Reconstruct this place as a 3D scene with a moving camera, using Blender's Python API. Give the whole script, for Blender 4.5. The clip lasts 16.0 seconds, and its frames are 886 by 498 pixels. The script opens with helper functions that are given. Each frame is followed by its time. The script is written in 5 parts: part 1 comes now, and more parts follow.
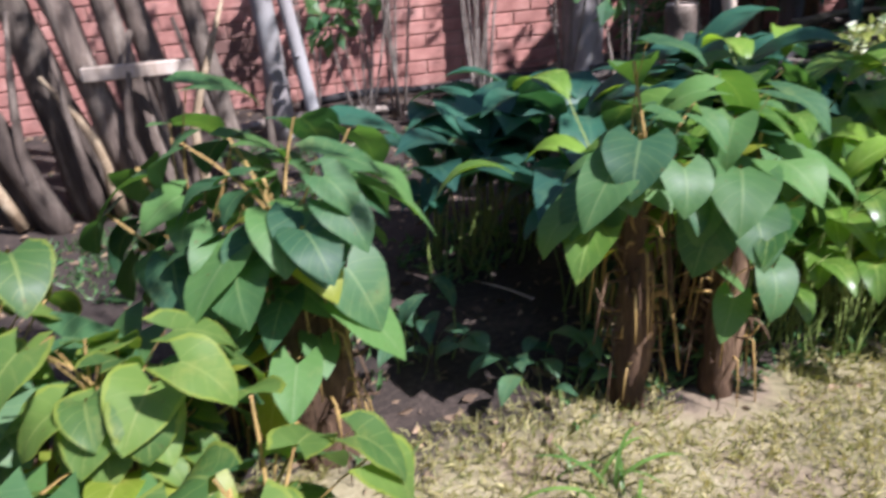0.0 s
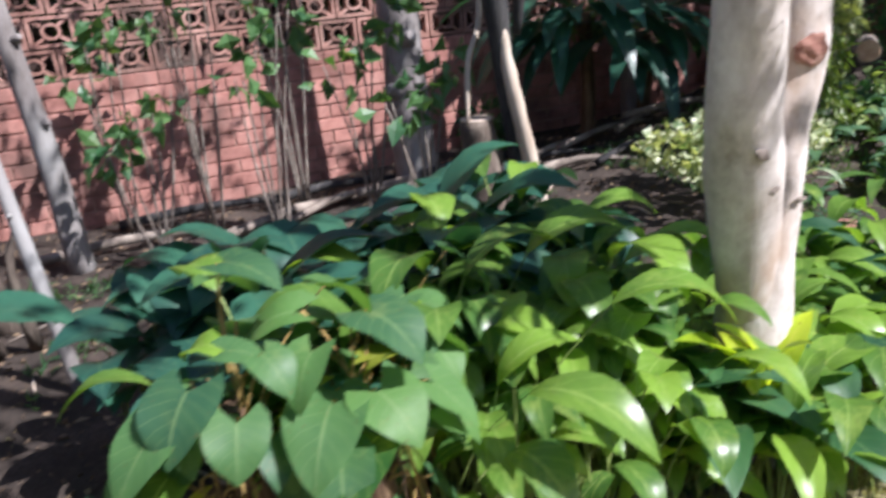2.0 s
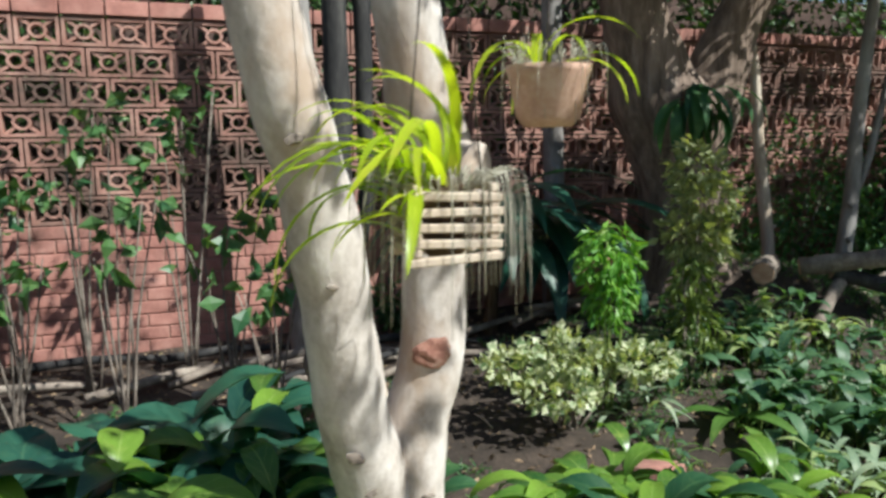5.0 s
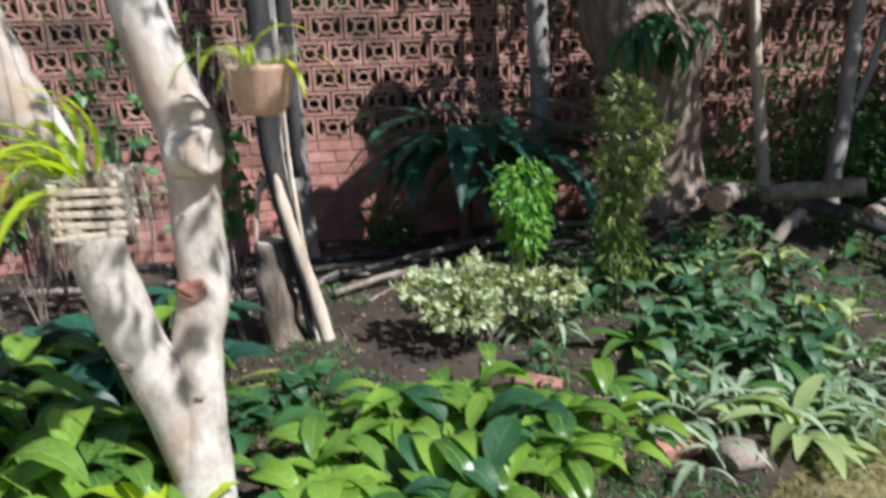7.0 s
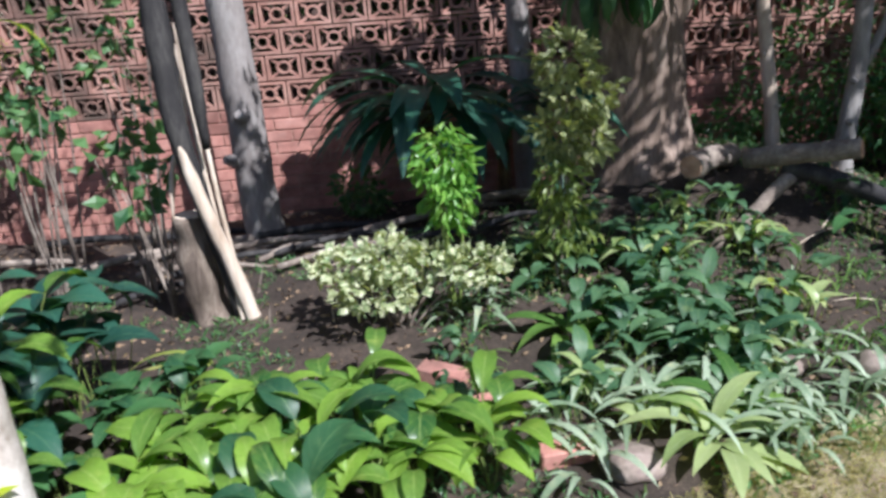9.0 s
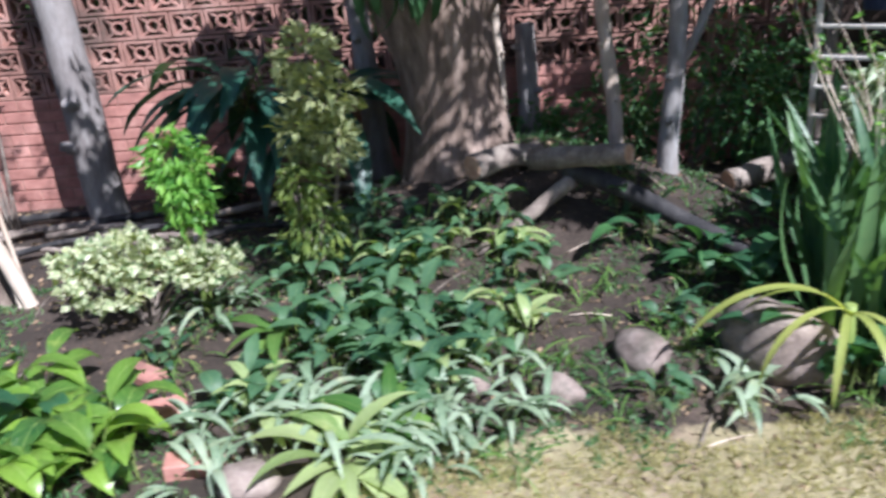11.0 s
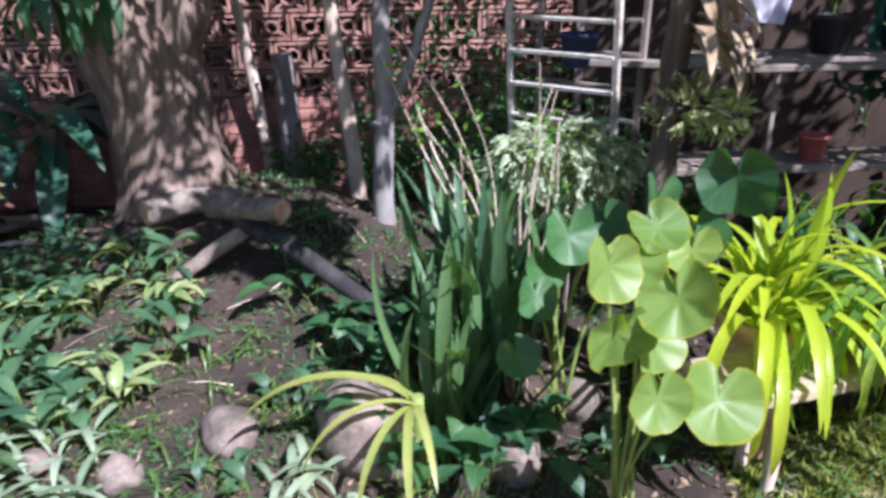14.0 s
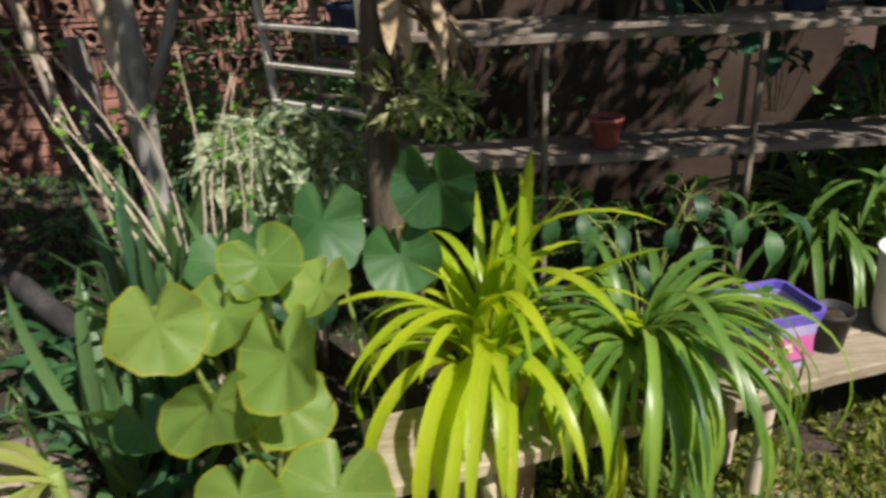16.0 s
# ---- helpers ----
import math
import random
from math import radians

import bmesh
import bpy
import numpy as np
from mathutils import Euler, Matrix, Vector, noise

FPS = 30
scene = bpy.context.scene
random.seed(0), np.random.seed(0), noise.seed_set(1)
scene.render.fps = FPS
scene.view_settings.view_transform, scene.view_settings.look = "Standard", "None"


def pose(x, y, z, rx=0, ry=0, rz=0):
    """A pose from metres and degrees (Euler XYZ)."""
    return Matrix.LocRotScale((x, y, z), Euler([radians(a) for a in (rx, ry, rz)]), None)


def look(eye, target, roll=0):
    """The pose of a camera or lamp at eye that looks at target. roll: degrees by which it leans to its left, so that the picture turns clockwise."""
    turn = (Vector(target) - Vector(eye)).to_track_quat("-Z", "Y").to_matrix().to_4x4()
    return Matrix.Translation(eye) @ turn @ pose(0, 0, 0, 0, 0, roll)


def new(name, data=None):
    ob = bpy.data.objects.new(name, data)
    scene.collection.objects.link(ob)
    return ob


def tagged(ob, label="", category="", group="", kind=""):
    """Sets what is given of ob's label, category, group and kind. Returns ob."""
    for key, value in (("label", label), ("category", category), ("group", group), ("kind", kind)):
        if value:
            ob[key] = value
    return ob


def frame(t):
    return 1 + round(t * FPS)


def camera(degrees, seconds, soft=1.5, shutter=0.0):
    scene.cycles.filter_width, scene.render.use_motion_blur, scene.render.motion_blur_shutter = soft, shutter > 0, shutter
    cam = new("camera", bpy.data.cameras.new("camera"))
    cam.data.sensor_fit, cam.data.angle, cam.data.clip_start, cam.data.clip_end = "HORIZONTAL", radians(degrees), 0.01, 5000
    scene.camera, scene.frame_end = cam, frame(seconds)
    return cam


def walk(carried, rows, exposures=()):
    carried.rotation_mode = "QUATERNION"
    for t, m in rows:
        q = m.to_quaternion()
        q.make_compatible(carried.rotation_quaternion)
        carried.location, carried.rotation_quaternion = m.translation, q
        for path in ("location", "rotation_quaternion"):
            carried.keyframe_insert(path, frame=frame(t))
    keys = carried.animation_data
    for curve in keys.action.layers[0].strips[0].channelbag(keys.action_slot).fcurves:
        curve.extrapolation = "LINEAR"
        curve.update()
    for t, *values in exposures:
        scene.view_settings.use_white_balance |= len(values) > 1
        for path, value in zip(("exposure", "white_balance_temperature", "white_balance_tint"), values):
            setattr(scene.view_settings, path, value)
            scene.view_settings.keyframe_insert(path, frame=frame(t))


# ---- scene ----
cam = camera(62.0, 16.0, soft=3.1, shutter=0.5)
PATH = [
    (0, (-0.354, 0.172, 1.055), (0.163, 1.928, 0.249), -3.6),
    (0.5, (-0.255, 0.185, 1.081), (0.366, 1.933, 0.335), -4.2),
    (1, (0.019, 0.227, 1.143), (0.51, 1.993, 0.342), -6.5),
    (1.5, (0.184, 0.217, 1.185), (0.779, 1.973, 0.434), -6.3),
    (2, (0.398, 0.229, 1.222), (1.089, 1.985, 0.559), -5.4),
    (2.5, (0.565, 0.205, 1.251), (1.332, 1.952, 0.65), -6.5),
    (3, (0.767, 0.122, 1.301), (1.488, 1.904, 0.748), -3.8),
    (3.5, (0.879, 0.084, 1.328), (1.701, 1.863, 0.931), -3.6),
    (4, (1.007, 0.09, 1.377), (1.812, 1.891, 1.047), -0.9),
    (6.5, (1.849, -0.555, 1.699), (2.246, 1.37, 1.329), -2.9),
    (7, (2.129, -0.653, 1.722), (2.457, 1.235, 1.151), -1.7),
    (7.5, (2.33, -0.622, 1.701), (2.686, 1.235, 1.049), -1.5),
    (8, (2.56, -0.576, 1.693), (2.776, 1.294, 1.018), -1.4),
    (10.5, (4.113, -0.325, 1.669), (4.106, 1.563, 1.009), -5.0),
    (11, (4.645, -0.374, 1.717), (4.542, 1.481, 0.977), -4.4),
    (11.5, (5.088, -0.317, 1.725), (4.981, 1.543, 0.998), -6.2),
    (12, (5.336, -0.242, 1.744), (5.249, 1.602, 0.973), -2.6),
    (12.5, (5.528, -0.272, 1.794), (5.487, 1.577, 1.031), -4.7),
    (13, (5.785, -0.311, 1.847), (5.787, 1.53, 1.065), -0.6),
    (13.5, (6.004, -0.191, 1.825), (5.978, 1.656, 1.058), -1.3),
    (14, (6.191, -0.038, 1.823), (6.165, 1.82, 1.084), -1.0),
    (14.5, (6.43, 0.089, 1.817), (6.404, 1.954, 1.095), -1.1),
    (15, (6.708, 0.215, 1.809), (6.634, 2.089, 1.112), -0.8),
    (15.5, (6.997, 0.393, 1.758), (6.953, 2.244, 1.003), -1.4),
    (16, (7.204, 0.528, 1.728), (7.203, 2.362, 0.928), -2.7),
]
walk(cam, [(t, look(eye, target, roll)) for t, eye, target, roll in PATH], [(0, 1.02, 5750, 22), (1.5, 1.05, 5750, 21), (3, 0.68, 6150, 5), (4, 0.6, 6150, 2), (6.5, 0.6, 5900, 8), (8, 0.7, 5850, 12), (11, 1.0, 5550, 17), (12.5, 1.08, 5550, 20), (14.5, 1.12, 5550, 24), (15.3, 0.84, 6150, 16), (16, 0.4, 6800, 10)])


# ---- world, sun and exposure ----
SUN_DIR = Vector((0.42, -0.50, 0.76)).normalized()
world = bpy.data.worlds.new("sky_world")
world.use_nodes = True
scene.world = world
wn = world.node_tree.nodes
sky = wn.new("ShaderNodeTexSky")
sky.sky_type = "NISHITA"
sky.sun_disc = False
sky.sun_elevation = math.asin(SUN_DIR.z)
sky.sun_rotation = math.atan2(SUN_DIR.x, SUN_DIR.y)
world.node_tree.links.new(sky.outputs[0], wn["Background"].inputs[0])
wn["Background"].inputs[1].default_value = 0.06
sun_data = bpy.data.lights.new("sun", "SUN")
sun_data.energy, sun_data.angle, sun_data.color = 5.0, radians(0.55), (1.0, 0.96, 0.88)
sun = new("sun", sun_data)
sun.matrix_world = look(SUN_DIR * 30, (0, 0, 0))
scene.view_settings.exposure = 0.74

RNG = random.Random(7)
NPR = np.random.RandomState(11)


# ---- materials ----
def node(tree, kind, **values):
    n = tree.nodes.new(kind)
    for key, value in values.items():
        n.inputs[key].default_value = value
    return n


def ramp_of(tree, source, stops):
    r = tree.nodes.new("ShaderNodeValToRGB")
    tree.links.new(source, r.inputs[0])
    el = r.color_ramp.elements
    while len(el) < len(stops):
        el.new(0.5)
    for e, (p, c) in zip(el, stops):
        e.position, e.color = p, (*c, 1)
    return r.outputs[0]


def mix_of(tree, a, b, factor, mode="MIX"):
    m = tree.nodes.new("ShaderNodeMix")
    m.data_type, m.blend_type = "RGBA", mode
    for socket, value in ((m.inputs[0], factor), (m.inputs[6], a), (m.inputs[7], b)):
        if hasattr(value, "links"):
            tree.links.new(value, socket)
        else:
            socket.default_value = value if not isinstance(value, tuple) else (*value, 1)
    return m.outputs[2]


def math_of(tree, op, a, b=0.0, clamp=False):
    m = tree.nodes.new("ShaderNodeMath")
    m.operation, m.use_clamp = op, clamp
    for socket, value in ((m.inputs[0], a), (m.inputs[1], b)):
        if hasattr(value, "links"):
            tree.links.new(value, socket)
        else:
            socket.default_value = value
    return m.outputs[0]


def placed(tree, stretch):
    g = tree.nodes.new("ShaderNodeNewGeometry")
    m = tree.nodes.new("ShaderNodeMapping")
    m.inputs["Scale"].default_value = stretch
    tree.links.new(g.outputs["Position"], m.inputs[0])
    return m.outputs[0]


def noise_of(tree, vector, scale, detail=4.0, rough=0.6):
    n = node(tree, "ShaderNodeTexNoise", Scale=scale, Detail=detail, Roughness=rough)
    tree.links.new(vector, n.inputs["Vector"])
    return n.outputs["Fac"]


def surf(name, dark, mid, light, scale=6.0, fine=70.0, rough=0.8, bump=0.4, stretch=(1, 1, 1), vary=0.0, stain=None, stain_scale=2.0, metal=0.0, depth=0.01):
    """A weathered surface: three tones by coarse noise, grain, stains, and a bump from both."""
    m = bpy.data.materials.new(name)
    m.use_nodes = True
    t = m.node_tree
    b = t.nodes["Principled BSDF"]
    v = placed(t, stretch)
    coarse, grain = noise_of(t, v, scale, 6.0), noise_of(t, v, fine, 5.0, 0.7)
    both = math_of(t, "ADD", math_of(t, "MULTIPLY", coarse, 0.65), math_of(t, "MULTIPLY", grain, 0.35))
    col = ramp_of(t, both, [(0.32, dark), (0.5, mid), (0.68, light)])
    if stain:
        s = ramp_of(t, noise_of(t, v, stain_scale, 5.0), [(0.5, (0, 0, 0)), (0.66, (1, 1, 1))])
        col = mix_of(t, col, stain, s)
    if vary:
        o = t.nodes.new("ShaderNodeObjectInfo")
        k = math_of(t, "ADD", math_of(t, "MULTIPLY", o.outputs["Random"], vary), 1 - vary / 2)
        hsv = t.nodes.new("ShaderNodeHueSaturation")
        t.links.new(k, hsv.inputs["Value"])
        t.links.new(col, hsv.inputs["Color"])
        col = hsv.outputs[0]
    t.links.new(col, b.inputs["Base Color"])
    b.inputs["Roughness"].default_value, b.inputs["Metallic"].default_value = rough, metal
    b.inputs["Specular IOR Level"].default_value = 0.3
    bp = node(t, "ShaderNodeBump", Strength=bump, Distance=depth)
    t.links.new(both, bp.inputs["Height"])
    t.links.new(bp.outputs[0], b.inputs["Normal"])
    return m


def leafy(name, dark, light, vein=(0.25, 0.32, 0.08), gloss=0.4, through_it=0.4, veins=9.0, island=False, edge=None, patch=None, glow=1.6):
    """A leaf: two greens from leaf to leaf, midrib and side veins, gloss, and light that comes through it."""
    m = bpy.data.materials.new(name)
    m.use_nodes = True
    t = m.node_tree
    b = t.nodes["Principled BSDF"]
    if island:
        who = t.nodes.new("ShaderNodeNewGeometry").outputs["Random Per Island"]
    else:
        who = t.nodes.new("ShaderNodeObjectInfo").outputs["Random"]
    v = placed(t, (1, 1, 1))
    blotch = noise_of(t, v, 22.0, 5.0)
    pick = math_of(t, "ADD", math_of(t, "MULTIPLY", who, 0.75), math_of(t, "MULTIPLY", blotch, 0.4))
    col = ramp_of(t, pick, [(0.15, dark), (0.95, light)])
    bump_from = blotch
    if not island:
        uv = t.nodes.new("ShaderNodeUVMap")
        sep = t.nodes.new("ShaderNodeSeparateXYZ")
        t.links.new(uv.outputs[0], sep.inputs[0])
        across = math_of(t, "ABSOLUTE", math_of(t, "SUBTRACT", sep.outputs[0], 0.5))
        rib = math_of(t, "LESS_THAN", across, 0.022)
        wave = math_of(t, "FRACT", math_of(t, "SUBTRACT", math_of(t, "MULTIPLY", sep.outputs[1], veins), math_of(t, "MULTIPLY", across, veins * 0.55)))
        side = math_of(t, "MULTIPLY", math_of(t, "LESS_THAN", wave, 0.09), 0.45)
        col = mix_of(t, col, vein, math_of(t, "MULTIPLY", math_of(t, "MAXIMUM", rib, side), 0.55))
        bump_from = wave
        if edge:
            rim = math_of(t, "MULTIPLY", math_of(t, "GREATER_THAN", math_of(t, "ADD", across, math_of(t, "MULTIPLY", blotch, 0.2)), 0.54), 0.45)
            col = mix_of(t, col, edge, rim)
    if patch:
        spots = ramp_of(t, noise_of(t, v, 45.0, 3.0), [(0.5, (0, 0, 0)), (0.56, (1, 1, 1))])
        col = mix_of(t, col, patch, spots)
    old = ramp_of(t, noise_of(t, v, 7.0, 6.0, 0.7), [(0.56, (0, 0, 0)), (0.72, (0.55, 0.55, 0.55))])
    col = mix_of(t, col, (vein[0] * 1.1, vein[1] * 0.95, vein[2] * 0.8), old)
    specks = ramp_of(t, noise_of(t, v, 85.0, 3.0, 0.6), [(0.66, (0, 0, 0)), (0.72, (0.6, 0.6, 0.6))])
    col = mix_of(t, col, (0.12, 0.085, 0.03), specks)
    t.links.new(col, b.inputs["Base Color"])
    t.links.new(math_of(t, "ADD", math_of(t, "MULTIPLY", blotch, 0.25), gloss - 0.08), b.inputs["Roughness"])
    b.inputs["Specular IOR Level"].default_value = 0.5
    bp = node(t, "ShaderNodeBump", Strength=0.25, Distance=0.004)
    t.links.new(bump_from, bp.inputs["Height"])
    t.links.new(bp.outputs[0], b.inputs["Normal"])
    tr = t.nodes.new("ShaderNodeBsdfTranslucent")
    t.links.new(mix_of(t, col, (glow * 1.0, glow * 1.0, glow * 0.35), 1.0, "MULTIPLY"), tr.inputs[0])
    mx = t.nodes.new("ShaderNodeMixShader")
    mx.inputs[0].default_value = through_it
    t.links.new(b.outputs[0], mx.inputs[1])
    t.links.new(tr.outputs[0], mx.inputs[2])
    t.links.new(mx.outputs[0], t.nodes["Material Output"].inputs[0])
    return m


BLOCK = surf("terracotta_block", (0.2, 0.1, 0.08), (0.37, 0.2, 0.16), (0.52, 0.33, 0.275), 5, 90, 0.9, 0.4, vary=0.35, stain=(0.12, 0.085, 0.07), stain_scale=1.6)
BRICK = surf("pink_red_brick", (0.25, 0.11, 0.09), (0.42, 0.2, 0.165), (0.55, 0.31, 0.26), 7, 110, 0.9, 0.45, vary=0.3, stain=(0.16, 0.09, 0.075), stain_scale=1.9)
MORTAR = surf("pinkish_mortar", (0.2, 0.12, 0.1), (0.33, 0.2, 0.16), (0.45, 0.3, 0.25), 9, 120, 0.95, 0.5)
# Plaster kept very dark: its tone holds the shade seen through the lattice.
PLASTER = surf("shade_toned_plaster", (0.06, 0.04, 0.035), (0.1, 0.065, 0.055), (0.15, 0.1, 0.085), 2, 60, 0.9, 0.3)
BARK_PALE = surf("pale_smooth_bark", (0.3, 0.25, 0.21), (0.55, 0.49, 0.45), (0.74, 0.69, 0.65), 11, 60, 0.8, 0.7, (1, 1, 0.6), stain=(0.42, 0.32, 0.25), stain_scale=5.0)
BARK_RED = surf("raw_reddish_bark", (0.12, 0.04, 0.03), (0.24, 0.115, 0.085), (0.42, 0.29, 0.23), 18, 70, 0.85, 0.5)
BARK_RIDGED = surf("ridged_grey_brown_bark", (0.07, 0.05, 0.04), (0.22, 0.16, 0.125), (0.4, 0.31, 0.26), 14, 48, 0.92, 1.0, (1, 1, 0.16), depth=0.03)
BARK_GREY = surf("grey_bark", (0.14, 0.12, 0.11), (0.24, 0.215, 0.205), (0.36, 0.335, 0.32), 9, 55, 0.9, 0.7, (1, 1, 0.3), stain=(0.34, 0.33, 0.32), stain_scale=4.0)
BARK_DARK = surf("near_black_bark", (0.012, 0.012, 0.014), (0.035, 0.033, 0.034), (0.09, 0.085, 0.08), 10, 60, 0.8, 0.7, (1, 1, 0.25))
DRY_STEM = surf("dry_palm_stem", (0.04, 0.03, 0.025), (0.13, 0.1, 0.08), (0.3, 0.25, 0.2), 12, 60, 0.92, 1.0, (1, 1, 0.14), vary=0.9, depth=0.03)
DEADWOOD = surf("weathered_dead_wood", (0.09, 0.07, 0.06), (0.22, 0.18, 0.15), (0.4, 0.35, 0.3), 9, 60, 0.9, 0.7, vary=0.3)
CUTWOOD = surf("cut_wood_face", (0.3, 0.16, 0.1), (0.46, 0.28, 0.18), (0.62, 0.46, 0.34), 16, 90, 0.85, 0.3)
PALEWOOD = surf("bare_pale_wood", (0.36, 0.27, 0.2), (0.55, 0.45, 0.36), (0.7, 0.62, 0.53), 12, 60, 0.8, 0.4, (1, 1, 0.2))
PAINTED = surf("worn_white_paint", (0.42, 0.38, 0.33), (0.6, 0.56, 0.5), (0.72, 0.69, 0.64), 9, 70, 0.7, 0.35, stain=(0.3, 0.23, 0.17), stain_scale=7.0)
SHELFWOOD = surf("grey_shelf_board", (0.1, 0.08, 0.065), (0.2, 0.165, 0.14), (0.32, 0.28, 0.24), 6, 60, 0.85, 0.4, (0.25, 1, 1))
PLANKWOOD = surf("sun_bleached_plank", (0.1, 0.08, 0.06), (0.28, 0.23, 0.17), (0.46, 0.4, 0.32), 5, 60, 0.8, 0.5, (0.2, 1, 1))
STONE = surf("pinkish_field_stone", (0.12, 0.09, 0.08), (0.24, 0.19, 0.165), (0.36, 0.3, 0.265), 9, 60, 0.92, 1.0, vary=0.3, stain=(0.1, 0.09, 0.07), stain_scale=8.0)
POT = surf("old_terracotta_pot", (0.34, 0.19, 0.13), (0.5, 0.33, 0.25), (0.64, 0.5, 0.42), 8, 80, 0.85, 0.3)
REDPOT = surf("red_plastic_pot", (0.28, 0.07, 0.07), (0.38, 0.1, 0.1), (0.45, 0.15, 0.14), 5, 60, 0.5, 0.1)
BLACKPOT = surf("black_plastic_pot", (0.012, 0.012, 0.013), (0.025, 0.024, 0.026), (0.05, 0.048, 0.05), 6, 60, 0.5, 0.15)
NAVYPOT = surf("navy_plastic_pot", (0.02, 0.03, 0.07), (0.035, 0.05, 0.11), (0.07, 0.09, 0.16), 6, 60, 0.5, 0.1)
LILAC = surf("lilac_plastic", (0.35, 0.3, 0.58), (0.44, 0.38, 0.68), (0.55, 0.5, 0.76), 6, 80, 0.45, 0.1)
PURPLE = surf("purple_plastic", (0.1, 0.07, 0.42), (0.14, 0.1, 0.5), (0.2, 0.16, 0.58), 6, 80, 0.4, 0.1)
MAGENTA = surf("magenta_print", (0.42, 0.08, 0.25), (0.52, 0.12, 0.33), (0.58, 0.2, 0.4), 8, 80, 0.5, 0.05)
PRINT = surf("yellow_print", (0.6, 0.5, 0.2), (0.7, 0.6, 0.3), (0.75, 0.68, 0.4), 8, 80, 0.5, 0.05)
WHITEPLASTIC = surf("white_plastic", (0.62, 0.62, 0.6), (0.72, 0.72, 0.7), (0.8, 0.8, 0.78), 5, 60, 0.5, 0.1, stain=(0.5, 0.48, 0.42))
SOILDARK = surf("potting_soil", (0.02, 0.014, 0.01), (0.05, 0.035, 0.025), (0.1, 0.075, 0.055), 30, 120, 0.95, 1.0)
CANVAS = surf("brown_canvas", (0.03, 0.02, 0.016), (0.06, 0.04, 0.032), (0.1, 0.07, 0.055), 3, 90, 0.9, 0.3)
DRYLEAF = surf("dry_tan_leaf", (0.18, 0.12, 0.07), (0.36, 0.27, 0.17), (0.52, 0.43, 0.3), 16, 70, 0.8, 0.4)
WHITECLOTH = surf("lilac_white_cloth", (0.6, 0.58, 0.7), (0.72, 0.7, 0.8), (0.8, 0.78, 0.86), 6, 70, 0.8, 0.2)
FIBRE = surf("brown_fibre", (0.03, 0.018, 0.012), (0.1, 0.06, 0.036), (0.26, 0.17, 0.1), 18, 90, 0.95, 0.8, (1, 1, 0.2))
STALK = surf("orange_brown_stalk", (0.22, 0.16, 0.05), (0.4, 0.26, 0.09), (0.5, 0.36, 0.14), 8, 60, 0.6, 0.2)
GREENSTALK = surf("green_stalk", (0.12, 0.17, 0.04), (0.2, 0.27, 0.07), (0.3, 0.36, 0.12), 8, 60, 0.55, 0.2)
ROOTGREY = surf("grey_orchid_root", (0.3, 0.28, 0.22), (0.45, 0.42, 0.34), (0.6, 0.56, 0.46), 20, 90, 0.85, 0.2)
WIRE = surf("rusty_wire", (0.05, 0.04, 0.035), (0.1, 0.08, 0.07), (0.2, 0.15, 0.12), 20, 90, 0.6, 0.2, metal=0.6)

L_HEART = leafy("heart_leaf_blue_green", (0.03, 0.095, 0.05), (0.11, 0.23, 0.06), (0.2, 0.3, 0.12), 0.5, 0.35, 7)
# Lit copy of the heart leaf: sunlight is put into its lighter green.
L_HEARTLIT = leafy("sunlit_heart_leaf", (0.05, 0.12, 0.035), (0.17, 0.27, 0.055), (0.28, 0.34, 0.1), 0.48, 0.4, 5, edge=(0.3, 0.34, 0.04))
# For yellowing heart leaves, and for the painted glow along round leaf rims.
L_YELLOW = leafy("yellowing_leaf_and_lit_rim", (0.2, 0.28, 0.03), (0.36, 0.38, 0.05), (0.44, 0.46, 0.12), 0.4, 0.5, 7)
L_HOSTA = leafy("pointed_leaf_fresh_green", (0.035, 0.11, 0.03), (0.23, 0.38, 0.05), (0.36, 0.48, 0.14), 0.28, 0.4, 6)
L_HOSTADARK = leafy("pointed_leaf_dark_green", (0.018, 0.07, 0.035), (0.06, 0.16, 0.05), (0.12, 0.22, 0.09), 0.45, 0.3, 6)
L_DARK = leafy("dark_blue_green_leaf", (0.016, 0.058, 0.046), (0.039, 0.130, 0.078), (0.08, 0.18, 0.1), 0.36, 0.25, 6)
# Strap leaf greens raised towards yellow, with strong sun put into the colour.
L_STRAPLIT = leafy("sunlit_yellow_green_strap", (0.24, 0.38, 0.02), (0.47, 0.56, 0.03), (0.55, 0.58, 0.1), 0.32, 0.5, 1)
# Between lit and plain strap leaf: some sunlight is mixed into this green.
L_STRAPMID = leafy("half_sunlit_strap_leaf", (0.08, 0.18, 0.03), (0.24, 0.38, 0.06), (0.42, 0.5, 0.16), 0.3, 0.4, 1)
L_STRAP = leafy("green_strap_leaf", (0.05, 0.13, 0.03), (0.16, 0.28, 0.06), (0.22, 0.34, 0.1), 0.32, 0.35, 1)
L_ARCH = leafy("pale_yellow_green_arching_leaf", (0.24, 0.31, 0.06), (0.42, 0.46, 0.14), (0.45, 0.5, 0.2), 0.35, 0.4, 1)
L_IRIS = leafy("sword_leaf_blue_green", (0.035, 0.1, 0.055), (0.13, 0.24, 0.09), (0.15, 0.24, 0.1), 0.38, 0.3, 1)
L_LILY = leafy("pale_green_lily_leaf", (0.18, 0.28, 0.09), (0.4, 0.48, 0.22), (0.45, 0.52, 0.3), 0.35, 0.4, 3)
L_WEED = leafy("dull_green_weed_leaf", (0.024, 0.08, 0.045), (0.1, 0.2, 0.095), (0.18, 0.28, 0.12), 0.45, 0.35, 5)
